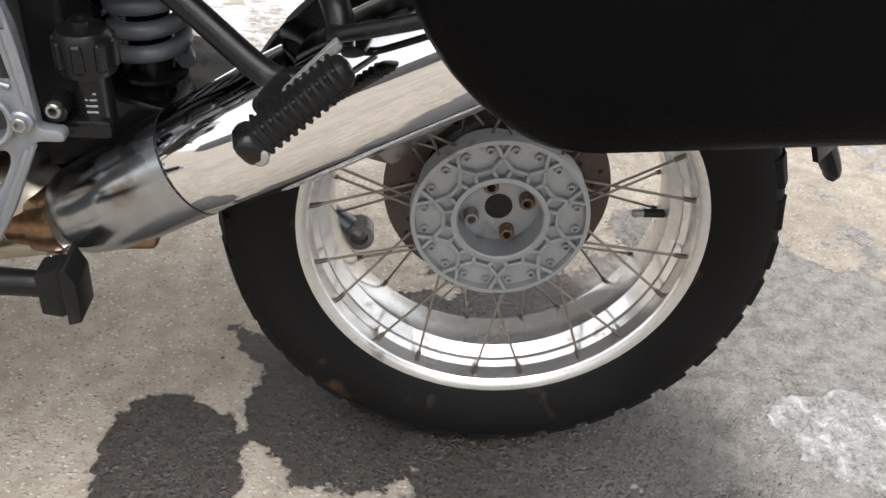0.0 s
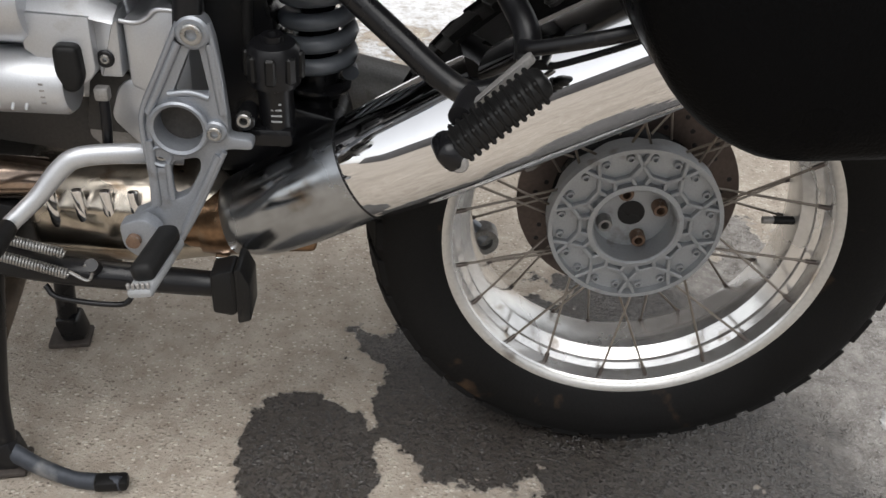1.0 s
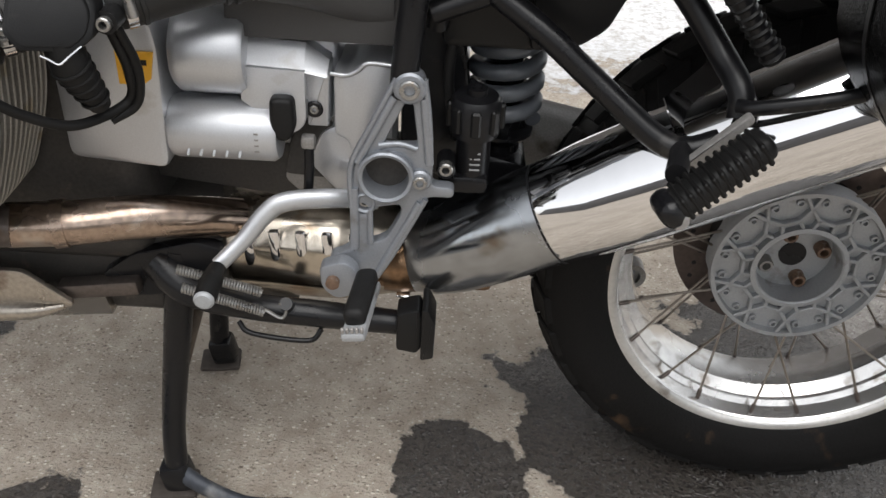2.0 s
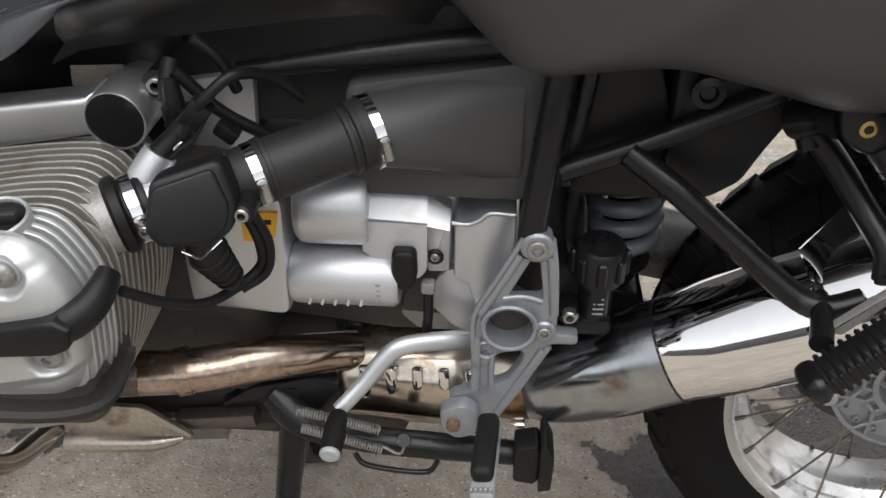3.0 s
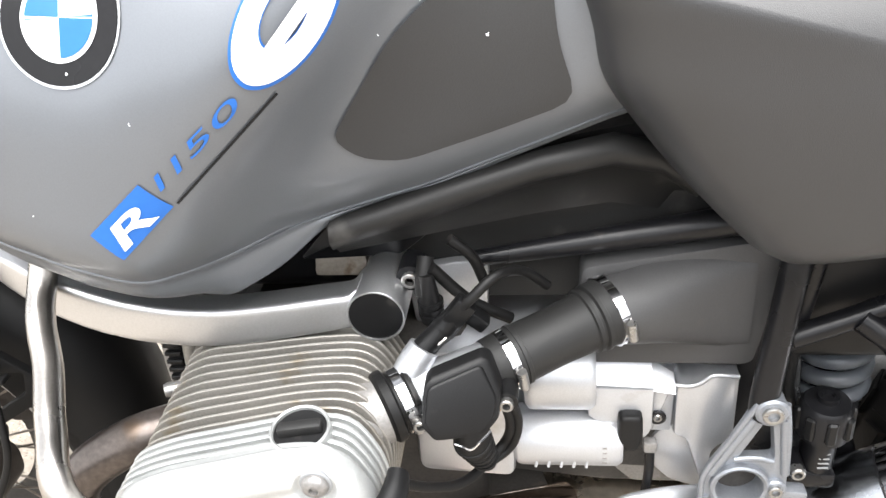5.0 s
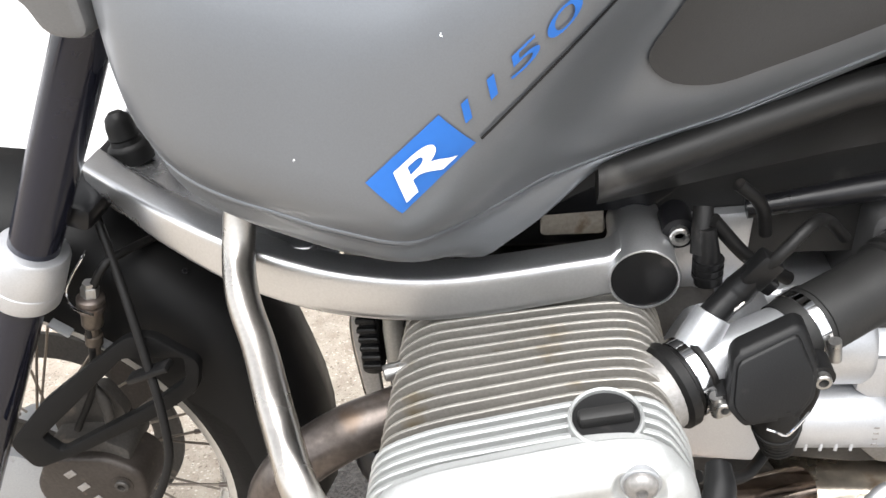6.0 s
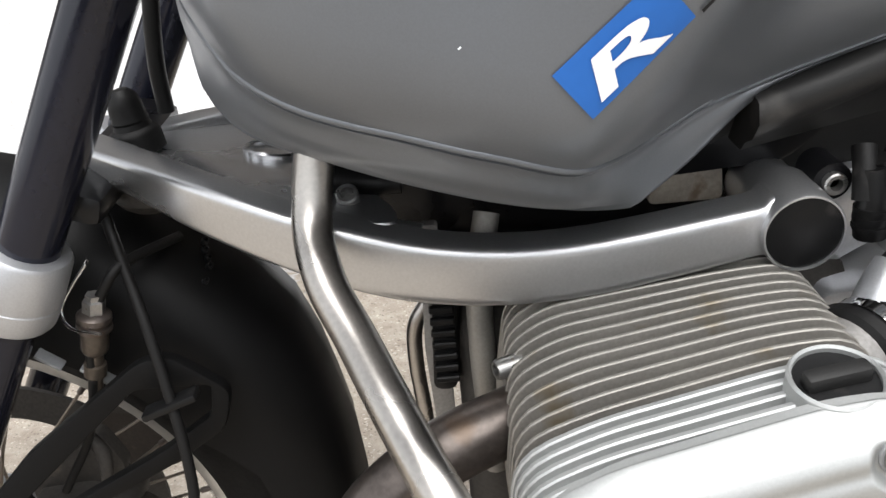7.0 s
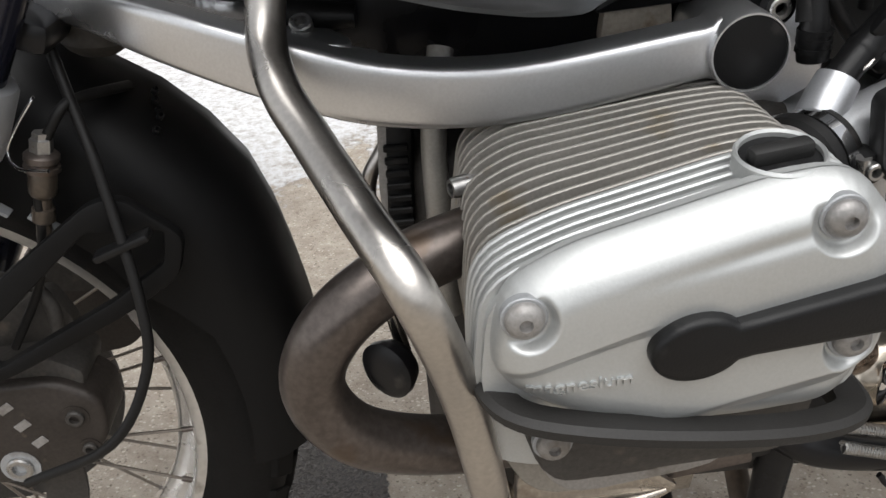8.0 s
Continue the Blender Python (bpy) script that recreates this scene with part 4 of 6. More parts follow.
part("box_lid", slab(rounded([(-0.761, 0.685), (-0.719, 0.694), (-0.707, 0.666), (-0.710, 0.651), (-0.720, 0.643), (-0.755, 0.646), (-0.764, 0.658)], 0.005), -0.2525, -0.245, bevel=0.002, m=LEAN), PLASTIC, tps)
part("box_lug", lathe([(0.0095, -0.02), (0.0095, 0.0), (0, 0.0)], at(-0.700, -0.236, 0.656), 18), PLASTIC, tps)
bolt(at(-0.700, -0.237, 0.656), 0.006, 0.005, tps)
part("box_lug", lathe([(0.0095, -0.02), (0.0095, 0.0), (0, 0.0)], at(-0.7685, -0.258, 0.652), 18), PLASTIC, tps)
bolt(at(-0.7685, -0.259, 0.652), 0.0055, 0.005, tps)
part("wire_clip", tube([(-0.741, -0.267, 0.639), (-0.735, -0.268, 0.637), (-0.728, -0.267, 0.633), (-0.721, -0.264, 0.638), (-0.712, -0.258, 0.645)], 0.0011, 6), CHROME, tps, "bright wire clip")
pb = [Vector((-0.732, -0.246, 0.646)), Vector((-0.729, -0.246, 0.624)), Vector((-0.724, -0.236, 0.603)), Vector((-0.720, -0.226, 0.581))]
part("plug_boot", tube(pb, [0.0155, 0.0155, 0.013, 0.009], 16), RUBBER, tps)
for i in range(5):
    c = pb[1].lerp(pb[3], i / 5)
    part("boot_rib", lathe([(0.0165 - 0.0011 * i, -0.0015), (0.0172 - 0.0011 * i, 0), (0.0165 - 0.0011 * i, 0.0015), (0.010, 0.0015), (0.010, -0.0015)], toward(c, c + pb[3] - pb[1]), 20, closed=True), RUBBER, tps)
part("injector_seat", tube([(-0.790, -0.222, 0.652), (-0.779, -0.213, 0.675), (-0.769, -0.206, 0.690)], [0.0165, 0.0150, 0.0135], 18), CAST, bike)
inj = part("injector", tube([(-0.770, -0.206, 0.688), (-0.760, -0.201, 0.697), (-0.751, -0.197, 0.704), (-0.740, -0.196, 0.718)], [0.0105, 0.0100, 0.0115, 0.0095], 16), PLASTIC, bike, "black fuel injector with plug")
part("injector_plug", block((0.018, 0.016, 0.026), pose(-0.738, -0.198, 0.721, 0, 38), 0.003), PLASTIC, inj)
part("injector_clip", tube([(-0.763, -0.208, 0.691), (-0.752, -0.209, 0.699), (-0.743, -0.199, 0.706)], 0.0012, 6), STEEL, inj)
for pts, r in (([(-0.738, -0.200, 0.722), (-0.7265, -0.203, 0.737), (-0.7062, -0.190, 0.7505), (-0.6860, -0.160, 0.7357), (-0.6662, -0.143, 0.7105)], 0.0045),
               ([(-0.773, -0.165, 0.715), (-0.772, -0.16, 0.73), (-0.770, -0.15, 0.745)], 0.0075),
               ([(-0.765, -0.16, 0.74), (-0.735, -0.15, 0.700), (-0.700, -0.135, 0.670)], 0.0055),
               ([(-0.748, -0.155, 0.765), (-0.730, -0.15, 0.745), (-0.722, -0.14, 0.715)], 0.005),
               ([(-0.704, -0.222, 0.650), (-0.700, -0.205, 0.605), (-0.709, -0.195, 0.571), (-0.739, -0.235, 0.566), (-0.766, -0.262, 0.585), (-0.7875, -0.284, 0.612)], 0.0045),
               ([(-0.698, -0.222, 0.650), (-0.693, -0.203, 0.606), (-0.701, -0.195, 0.570), (-0.722, -0.205, 0.557)], 0.0042)):
    part("cable", tube(pts, r, 8), RUBBER, bike)
con = part("connector", tube([(-0.766, -0.165, 0.690), (-0.768, -0.165, 0.706), (-0.768, -0.165, 0.716), (-0.769, -0.163, 0.735)], [0.0105, 0.0105, 0.009, 0.0065], 16), PLASTIC, bike, "black cable connector")
for i in range(3):
    part("connector_rib", lathe([(0.0115, -0.0015), (0.0115, 0.0015), (0.006, 0.0015), (0.006, -0.0015)], Matrix.Translation((-0.767, -0.165, 0.697 + 0.006 * i)), 16, closed=True), PLASTIC, con)
part("connector", block((0.020, 0.016, 0.014), pose(-0.727, -0.165, 0.690, 0, 40), 0.003), PLASTIC, bike)

# airbox panel with its snout
air = part("airbox", slab(rounded([(-0.640, 0.606), (-0.636, 0.712), (-0.538, 0.728), (-0.452, 0.742), (-0.478, 0.604)], 0.010), -0.118, 0.10, bevel=0.0025), AIRBOX, bike, "grey-black plastic airbox")
rings = []
for i in range(11):
    t = i / 10
    f = t * t * (3 - 2 * t)
    c = Vector((-0.6115 + 0.1275 * t, -0.1370 + 0.107 * f, 0.680 - 0.008 * f))
    ry, rz, q = 0.0310 + 0.061 * f, 0.0310 + 0.033 * f, 1.0 - 0.55 * f
    rings.append([c + Vector((-0.10 * (1 - t) * rz * math.sin(a), -ry * math.copysign(abs(math.cos(a)) ** q, math.cos(a)), rz * math.copysign(abs(math.sin(a)) ** q, math.sin(a)))) for a in [2 * math.pi * j / 40 for j in range(40)]])
part("snout", loft(rings), AIRBOX, air, smooth=60)
part("side_cover", slab(rounded([(-0.44, 0.79), (-0.39, 0.79), (-0.36, 0.70), (-0.345, 0.60), (-0.44, 0.60)], 0.01), -0.10, 0.05, bevel=0.005), PLASTIC, bike)
part("battery_box", slab(rounded([(-0.358, 0.77), (-0.358, 0.603), (-0.313, 0.609), (-0.288, 0.627), (-0.275, 0.656), (-0.260, 0.684), (-0.235, 0.71), (-0.225, 0.77)], 0.008), -0.11, 0.1, bevel=0.005), PLASTIC, bike)
# made-up dark sheet that supplies the shade below the seat
part("shadow_panel", slab([(-0.80, 0.662), (-0.80, 0.80), (-0.45, 0.86), (-0.45, 0.72), (-0.62, 0.70), (-0.62, 0.662)], -0.085, 0.085), DULL, bike, "dark sheet standing in for the shade below the seat")
part("frame_plate", slab(rounded([(-0.795, 0.640), (-0.800, 0.700), (-0.750, 0.708), (-0.720, 0.709), (-0.724, 0.650), (-0.756, 0.632)], 0.005), -0.098, -0.087, bevel=0.003), CAST, bike, "silver frame plate behind the throttle")

# ---- frame, rests ----
rail = [(-0.846, -0.172, 0.778, 0.030), (-0.80, -0.165, 0.790, 0.036), (-0.74, -0.152, 0.805, 0.045), (-0.67, -0.135, 0.820, 0.055), (-0.61, -0.124, 0.828, 0.06), (-0.57, -0.112, 0.815, 0.06), (-0.535, -0.10, 0.785, 0.04)]
part("seat_rail", loft([[Vector((x, y + dy, z + dz)) for dy, dz in ((0.03, 0.0), (0.012, 0.012), (0.0, 0.008), (-0.003, -0.004), (0.006, -0.016), (0.018, -0.022), (0.026, -d), (0.05, -d))] for x, y, z, d in rail]), DULL, bike, "black moulded rail below the tank", smooth=60)
part("frame_rail", tube([(-0.73, -0.108, 0.718), (-0.62, -0.108, 0.735), (-0.50, -0.105, 0.752), (-0.42, -0.10, 0.765)], [0.008, 0.011, 0.014, 0.014], 16), BLACK, bike)
part("frame_strut", tube([(-0.4491, -0.1244, 0.77), (-0.4618, -0.140, 0.6827), (-0.4710, -0.148, 0.5989), (-0.472, -0.150, 0.57)], 0.0118, 16, flat=1.1), BLACK, bike)
part("frame_strut", tube([(-0.4290, -0.117, 0.77), (-0.4378, -0.1116, 0.6796), (-0.4449, -0.1054, 0.6207)], 0.010, 14), BLACK, bike)
part("subframe_tube", tube([(-0.4496, -0.126, 0.641), (-0.39, -0.122, 0.664), (-0.33, -0.117, 0.690), (-0.2735, -0.113, 0.717), (-0.262, -0.116, 0.714), (-0.252, -0.124, 0.692), (-0.245, -0.128, 0.675)], 0.0105, 16), BLACK, bike)
part("rest_tube", tube([(-0.393, -0.126, 0.662), (-0.35, -0.143, 0.635), (-0.30, -0.156, 0.596), (-0.245, -0.178, 0.557), (-0.218, -0.188, 0.551), (-0.190, -0.188, 0.560)], 0.0118, 16), BLACK, bike, "black footrest carrier tube")
part("rest_tube", tube([(-0.2491, -0.1239, 0.6918), (-0.2233, -0.129, 0.6638), (-0.1950, -0.150, 0.628), (-0.180, -0.180, 0.606), (-0.178, -0.190, 0.585)], 0.0118, 16), BLACK, bike)
latch = part("grip_latch", tube([(-0.262, -0.13, 0.70), (-0.250, -0.15, 0.712), (-0.238, -0.165, 0.718)], [0.017, 0.014, 0.017], 18), BLACK, bike, "black ribbed folding lever")
part("latch_head", slab(rounded([(-0.250, 0.735), (-0.228, 0.742), (-0.208, 0.728), (-0.200, 0.700), (-0.222, 0.692), (-0.245, 0.708)], 0.012), -0.182, -0.160, bevel=0.006, seg=3), BLACK, latch)
bolt(at(-0.226, -0.181, 0.718), 0.007, 0.002, latch, BRASS)
part("latch_lever", tube([(-0.212, -0.172, 0.702), (-0.185, -0.172, 0.668), (-0.155, -0.172, 0.632)], [0.013, 0.010, 0.010], 14), BLACK, latch)
for i in range(8):
    c = Vector((-0.198, -0.172, 0.684)).lerp(Vector((-0.158, -0.172, 0.636)), i / 7)
    part("lever_rib", lathe([(0.0105, -0.002), (0.012, 0), (0.0105, 0.002), (0.006, 0.002), (0.006, -0.002)], toward(c, c + Vector((0.04, 0, -0.048))), 16, closed=True), RUBBER, latch)
part("rail_bolt_head", lathe([(0.014, 0), (0.014, 0.006), (0.008, 0.008), (0.006, 0.004), (0, 0.004)], at(-0.335, -0.120, 0.718), 20), BLACK, bike)


def passenger_rest():
    a, b = Vector((-0.243, -0.262, 0.532)), Vector((-0.169, -0.246, 0.593))
    f = toward(a, b)
    ln = (b - a).length
    bm = bmesh.new()
    block((0.031, 0.023, ln), f @ pose(0, 0, ln / 2), 0.009, 3, bm)
    peg = part("passenger_footrest", bm, RUBBER, bike, "folded ribbed rubber passenger footrest")
    for i in range(11):
        part("rubber_rib", block((0.0326, 0.0246, 0.0046), f @ pose(0, 0, 0.012 + i * (ln - 0.02) / 10.4), 0.0018, 1), RUBBER, peg)
    part("rest_bracket", slab(rounded([(-0.229, 0.551), (-0.180, 0.603), (-0.175, 0.596), (-0.214, 0.549)], 0.003), -0.222, -0.214, bevel=0.002), ALUDARK, peg, "bare aluminium bracket")
    part("rest_hinge", block((0.036, 0.028, 0.022), f @ pose(0.001, 0, 0.000), 0.010, 3), BLACK, peg)
    part("hinge_tip", lathe([(0.0075, -0.012), (0.0075, 0.0), (0.0055, 0.002), (0, 0.002)], at(-0.2345, -0.274, 0.5265), 16), ALUDARK, peg)
    part("rest_arm", tube([(-0.215, -0.155, 0.545), (-0.225, -0.20, 0.552), (-0.235, -0.235, 0.55)], 0.010, 12), BLACK, peg)


passenger_rest()


def footrest_plate():
    outline = rounded([(-0.476, 0.596), (-0.455, 0.596), (-0.449, 0.575), (-0.445, 0.534), (-0.442, 0.492), (-0.443, 0.481), (-0.421, 0.479), (-0.421, 0.468), (-0.448, 0.468), (-0.459, 0.440), (-0.479, 0.395), (-0.500, 0.358),
                       (-0.524, 0.358), (-0.540, 0.372), (-0.545, 0.392), (-0.530, 0.398), (-0.522, 0.405), (-0.521, 0.445), (-0.522, 0.482), (-0.517, 0.502), (-0.498, 0.537), (-0.483, 0.572)], 0.008, 3)
    holes = [circle(-0.487, 0.490, 0.0225, 28), rounded([(-0.470, 0.566), (-0.463, 0.566), (-0.457, 0.522), (-0.491, 0.520)], 0.005, 3),
             circle(-0.510, 0.451, 0.0055, 12), rounded([(-0.497, 0.453), (-0.472, 0.458), (-0.472, 0.446), (-0.486, 0.418), (-0.502, 0.410), (-0.503, 0.437)], 0.006, 3)]
    plate = part("footrest_plate", slab(outline, -0.156, -0.142, holes, bevel=0.0025), PLATE, bike, "grey cast triangular footrest plate")
    part("bearing_ring", lathe([(0.0275, 0), (0.0275, 0.012), (0.0255, 0.0135), (0.0225, 0.012), (0.0215, -0.014), (0.025, -0.014)], at(-0.487, -0.150, 0.490), 40, closed=True), PLATE, plate)
    part("pivot_cup", lathe([(0.0218, -0.012), (0.0215, -0.030), (0.014, -0.030), (0.014, -0.018), (0.008, -0.018), (0.008, -0.03), (0, -0.03)], at(-0.487, -0.150, 0.490), 28), GRIME_SHADE, plate)
    for x, z, r in ((-0.466, 0.582, 0.0095), (-0.454, 0.488, 0.0068)):
        part("bolt_boss", lathe([(r * 1.6, 0), (r * 1.6, 0.010), (r * 1.35, 0.012), (0, 0.012)], at(x, -0.150, z), 24), PLATE, plate)
        bolt(at(x, -0.162, z), r, 0.004, plate)
    for a, b in (((-0.480, 0.572), (-0.514, 0.503)), ((-0.453, 0.572), (-0.446, 0.505)), ((-0.453, 0.462), (-0.494, 0.375)), ((-0.517, 0.475), (-0.517, 0.405))):
        part("edge_rib", tube([(a[0], -0.156, a[1]), (b[0], -0.156, b[1])], 0.0042, 8), PLATE, plate)
    bolt(at(-0.430, -0.142, 0.494), 0.0070, 0.006, plate)
    part("lug_boss", lathe([(0.0095, 0), (0.0095, 0.028), (0.008, 0.030), (0, 0.030)], at(-0.430, -0.112, 0.490), 20), BLACK, plate)
    part("pivot_nut", lathe([(0.008, 0), (0.008, 0.006), (0.005, 0.007), (0, 0.007)], at(-0.482, -0.118, 0.500), 6), BRASS, plate)
    part("lower_boss", lathe([(0.0110, -0.012), (0.0110, 0.0015), (0.0098, 0.003), (0.0078, 0.0018), (0.0074, -0.006), (0, -0.006)], at(-0.5075, -0.156, 0.4585), 24), PLATE, plate)
    bolt(at(-0.5075, -0.1515, 0.4585), 0.0062, 0.004, plate)
    for rim in ([(-0.478, 0.590), (-0.500, 0.545), (-0.5185, 0.506), (-0.5215, 0.480), (-0.5190, 0.440), (-0.5200, 0.402)], [(-0.453, 0.590), (-0.448, 0.555), (-0.4445, 0.505)], [(-0.448, 0.466), (-0.462, 0.436), (-0.480, 0.398), (-0.500, 0.362)], [(-0.494, 0.522), (-0.474, 0.5245), (-0.458, 0.520)], [(-0.502, 0.452), (-0.502, 0.432), (-0.5015, 0.412)]):
        part("edge_rib", tube([(x, -0.1565, z) for x, z in rim], 0.0030, 8), PLATE, plate)
    tray = Matrix.Translation((-0.5035, -0.226, 0.380)) @ pose(0, 0, 0, -5, -8, -3)
    peg = part("rider_peg", block((0.0235, 0.098, 0.010), tray, 0.004), HUB, bike, "worn rider footrest with black rubber pad")
    part("peg_rubber", block((0.0215, 0.084, 0.019), tray @ pose(0, 0.006, 0.012), 0.007, 3), RUBBER, peg)
    for i in range(5):
        part("peg_tooth", block((0.0032, 0.004, 0.006), tray @ pose(-0.0090 + 0.0045 * i, -0.0460, 0.007), 0.001, 1), ALUDARK, peg)
    part("peg_bracket", slab(rounded([(-0.552, 0.392), (-0.526, 0.400), (-0.512, 0.387), (-0.515, 0.360), (-0.535, 0.352), (-0.550, 0.365)], 0.008), -0.176, -0.160, bevel=0.003), PLATE, plate)
    part("peg_bolt", lathe([(0.007, -0.004), (0.007, 0.004), (0, 0.005)], at(-0.538, -0.178, 0.376), 14), RUST, plate)


footrest_plate()
lev = part("shift_lever", tube([(-0.498, -0.115, 0.437), (-0.545, -0.130, 0.4455), (-0.588, -0.143, 0.4465), (-0.607, -0.150, 0.436), (-0.628, -0.163, 0.412), (-0.652, -0.180, 0.3905)], [0.0095, 0.0105, 0.0105, 0.010, 0.009, 0.0085], 16, flat=0.8), CAST, bike, "silver bent shift lever")
part("lever_rubber", tube([(-0.650, -0.190, 0.3935), (-0.651, -0.212, 0.393), (-0.6508, -0.2385, 0.392)], [0.0090, 0.0112, 0.0105], 18), RUBBER, lev)
part("lever_end", lathe([(0.0100, -0.004), (0.0100, 0.002), (0.0075, 0.0042), (0, 0.0046)], at(-0.6508, -0.2385, 0.392), 20), HUB, lev)

# ---- shock absorber ----
coil = [(-0.372 + 0.033 * math.cos(a), -0.02 + 0.033 * math.sin(a), 0.494 + 0.0235 * a / (2 * math.pi)) for a in [0.35 * i for i in range(int(8.0 * 18))]]
shock = part("shock_absorber", lathe([(0.020, 0), (0.020, 0.03), (0.021, 0.03), (0.021, 0.115), (0.018, 0.115), (0.018, 0.25)], Matrix.Translation((-0.372, -0.02, 0.43)), 24), BLACK, bike, "shock absorber with grey coil spring")
part("coil_spring", tube(coil, 0.0088, 10, 1), mat("grey_spring", (0.09, 0.098, 0.11), 0.35, 0.1, 0.1), shock, "grey coil spring")
part("spring_seat", lathe([(0.024, 0), (0.034, 0.010), (0.034, 0.014), (0.02, 0.016)], Matrix.Translation((-0.372, -0.02, 0.470)), 28), BLACK, shock)
res = part("preload_adjuster", lathe([(0.017, 0), (0.017, 0.05), (0.0245, 0.054), (0.0245, 0.088), (0.021, 0.093), (0.010, 0.095), (0.010, 0.101), (0.006, 0.101), (0.005, 0.097), (0, 0.097)], Matrix.Translation((-0.404, -0.110, 0.468)) @ pose(0, 0, 0, 4, 0, 0), 24), BLACK, bike, "black preload adjuster")
for k in range(8):
    a = math.pi / 4 * k
    part("grip_lug", block((0.008, 0.010, 0.026), Matrix.Translation((-0.404 + 0.0245 * math.cos(a), -0.115 + 0.0245 * math.sin(a), 0.540)) @ pose(0, 0, 0, 0, 0, math.degrees(a)), 0.002, 1), PLASTIC, res)
for i in range(4):
    part("scale_mark", block((0.010, 0.001, 0.0016), Matrix.Translation((-0.402, -0.1285, 0.486 + 0.006 * i)), 0), HUB, res)
part("adjuster_foot", block((0.05, 0.03, 0.02), Matrix.Translation((-0.412, -0.115, 0.468)), 0.006), BLACK, res)
part("shock_hose", tube([(-0.42, -0.09, 0.50), (-0.432, -0.085, 0.56), (-0.425, -0.08, 0.62), (-0.40, -0.05, 0.66)], 0.0055, 10), RUBBER, shock)

# ---- centre stand ----
stand = part("centre_stand", tube([(-0.715, -0.105, 0.36), (-0.722, -0.115, 0.29), (-0.745, -0.13, 0.12), (-0.750, -0.134, 0.04)], [0.022, 0.0165, 0.0140, 0.0140], 18), BLACK, bike, "black tubular centre stand standing on concrete")
part("stand_leg", tube([(-0.715, 0.105, 0.36), (-0.722, 0.108, 0.29), (-0.748, 0.11, 0.12), (-0.755, 0.11, 0.04)], [0.022, 0.0165, 0.0140, 0.0140], 18), BLACK, stand)
part("cross_brace", tube([(-0.735, -0.12, 0.19), (-0.725, 0.0, 0.26), (-0.72, 0.1, 0.31)], 0.012, 12), mat("rusty_tube", (0.10, 0.075, 0.055), 0.6, 0.2, 0.3), stand)
for y in (-0.134, 0.11):
    part("stand_foot", block((0.058, 0.046, 0.009), pose(-0.756, y, 0.006, 0, 0, 8), 0.004), mat("rusty_plate", (0.045, 0.037, 0.032), 0.7, 0.2, 0.3), stand, "rusty flat foot")
    part("foot_socket", block((0.036, 0.034, 0.042), pose(-0.750, y, 0.030, 0, -12, 0), 0.008), BLACK, stand)
part("stand_tongue", tube([(-0.745, -0.138, 0.035), (-0.71, -0.15, 0.022), (-0.665, -0.162, 0.013), (-0.635, -0.166, 0.013), (-0.602, -0.172, 0.018)], [0.013, 0.012, 0.011, 0.012, 0.010], 12, flat=0.8), mat("scuffed_blue_black", (0.04, 0.045, 0.055), 0.5, 0.3, 0.3, stain=(0.2, 0.2, 0.2), amount=0.2), stand, "scuffed foot tongue")
part("tongue_pad", block((0.040, 0.022, 0.016), pose(-0.615, -0.170, 0.018, 0, 6, 10), 0.006), RUBBER, stand)

# folded side stand with springs
side = part("side_stand", tube([(-0.735, -0.115, 0.345), (-0.70, -0.135, 0.325), (-0.64, -0.145, 0.315), (-0.56, -0.145, 0.308), (-0.465, -0.14, 0.298)], [0.022, 0.019, 0.015, 0.015, 0.0135], 16), BLACK, bike, "folded black side stand")
part("side_stand_foot", slab(rounded([(-0.474, 0.325), (-0.450, 0.332), (-0.446, 0.322), (-0.446, 0.280), (-0.452, 0.272), (-0.474, 0.276)], 0.004), -0.162, -0.132, bevel=0.004), PLASTIC, side, "black block foot")
part("foot_plate", slab(rounded([(-0.447, 0.337), (-0.441, 0.338), (-0.432, 0.318), (-0.433, 0.272), (-0.447, 0.268)], 0.003), -0.168, -0.126, bevel=0.002), PLASTIC, side)


def coil_between(a, b, r, wire, turns):
    f = toward(a, b)
    ln = (Vector(b) - Vector(a)).length
    n = int(turns * 10)
    return tube([f @ Vector((r * math.cos(2 * math.pi * i / 10), r * math.sin(2 * math.pi * i / 10), ln * i / n)) for i in range(n + 1)], wire, 5, 1)


part("return_spring", coil_between((-0.70, -0.165, 0.372), (-0.615, -0.165, 0.348), 0.0046, 0.0014, 30), BOLT, side, "steel coil spring")
part("return_spring", coil_between((-0.695, -0.172, 0.354), (-0.612, -0.172, 0.328), 0.0046, 0.0014, 30), BOLT, side)
part("spring_hook", tube([(-0.612, -0.168, 0.328), (-0.595, -0.168, 0.318), (-0.59, -0.165, 0.328), (-0.597, -0.165, 0.335)], 0.0018, 6), BOLT, side)
part("spring_pin", tube([(-0.592, -0.145, 0.315), (-0.590, -0.165, 0.335)], [0.008, 0.007], 10), BLACK, side)
part("stop_wire", tube([(-0.645, -0.155, 0.300), (-0.63, -0.16, 0.288), (-0.57, -0.16, 0.282), (-0.555, -0.155, 0.295)], 0.003, 8), BLACK, side)
part("stand_bracket", slab(rounded([(-0.80, 0.33), (-0.76, 0.36), (-0.69, 0.38), (-0.66, 0.37), (-0.70, 0.31), (-0.78, 0.30)], 0.01), -0.125, -0.10, bevel=0.004), BLACK, bike)

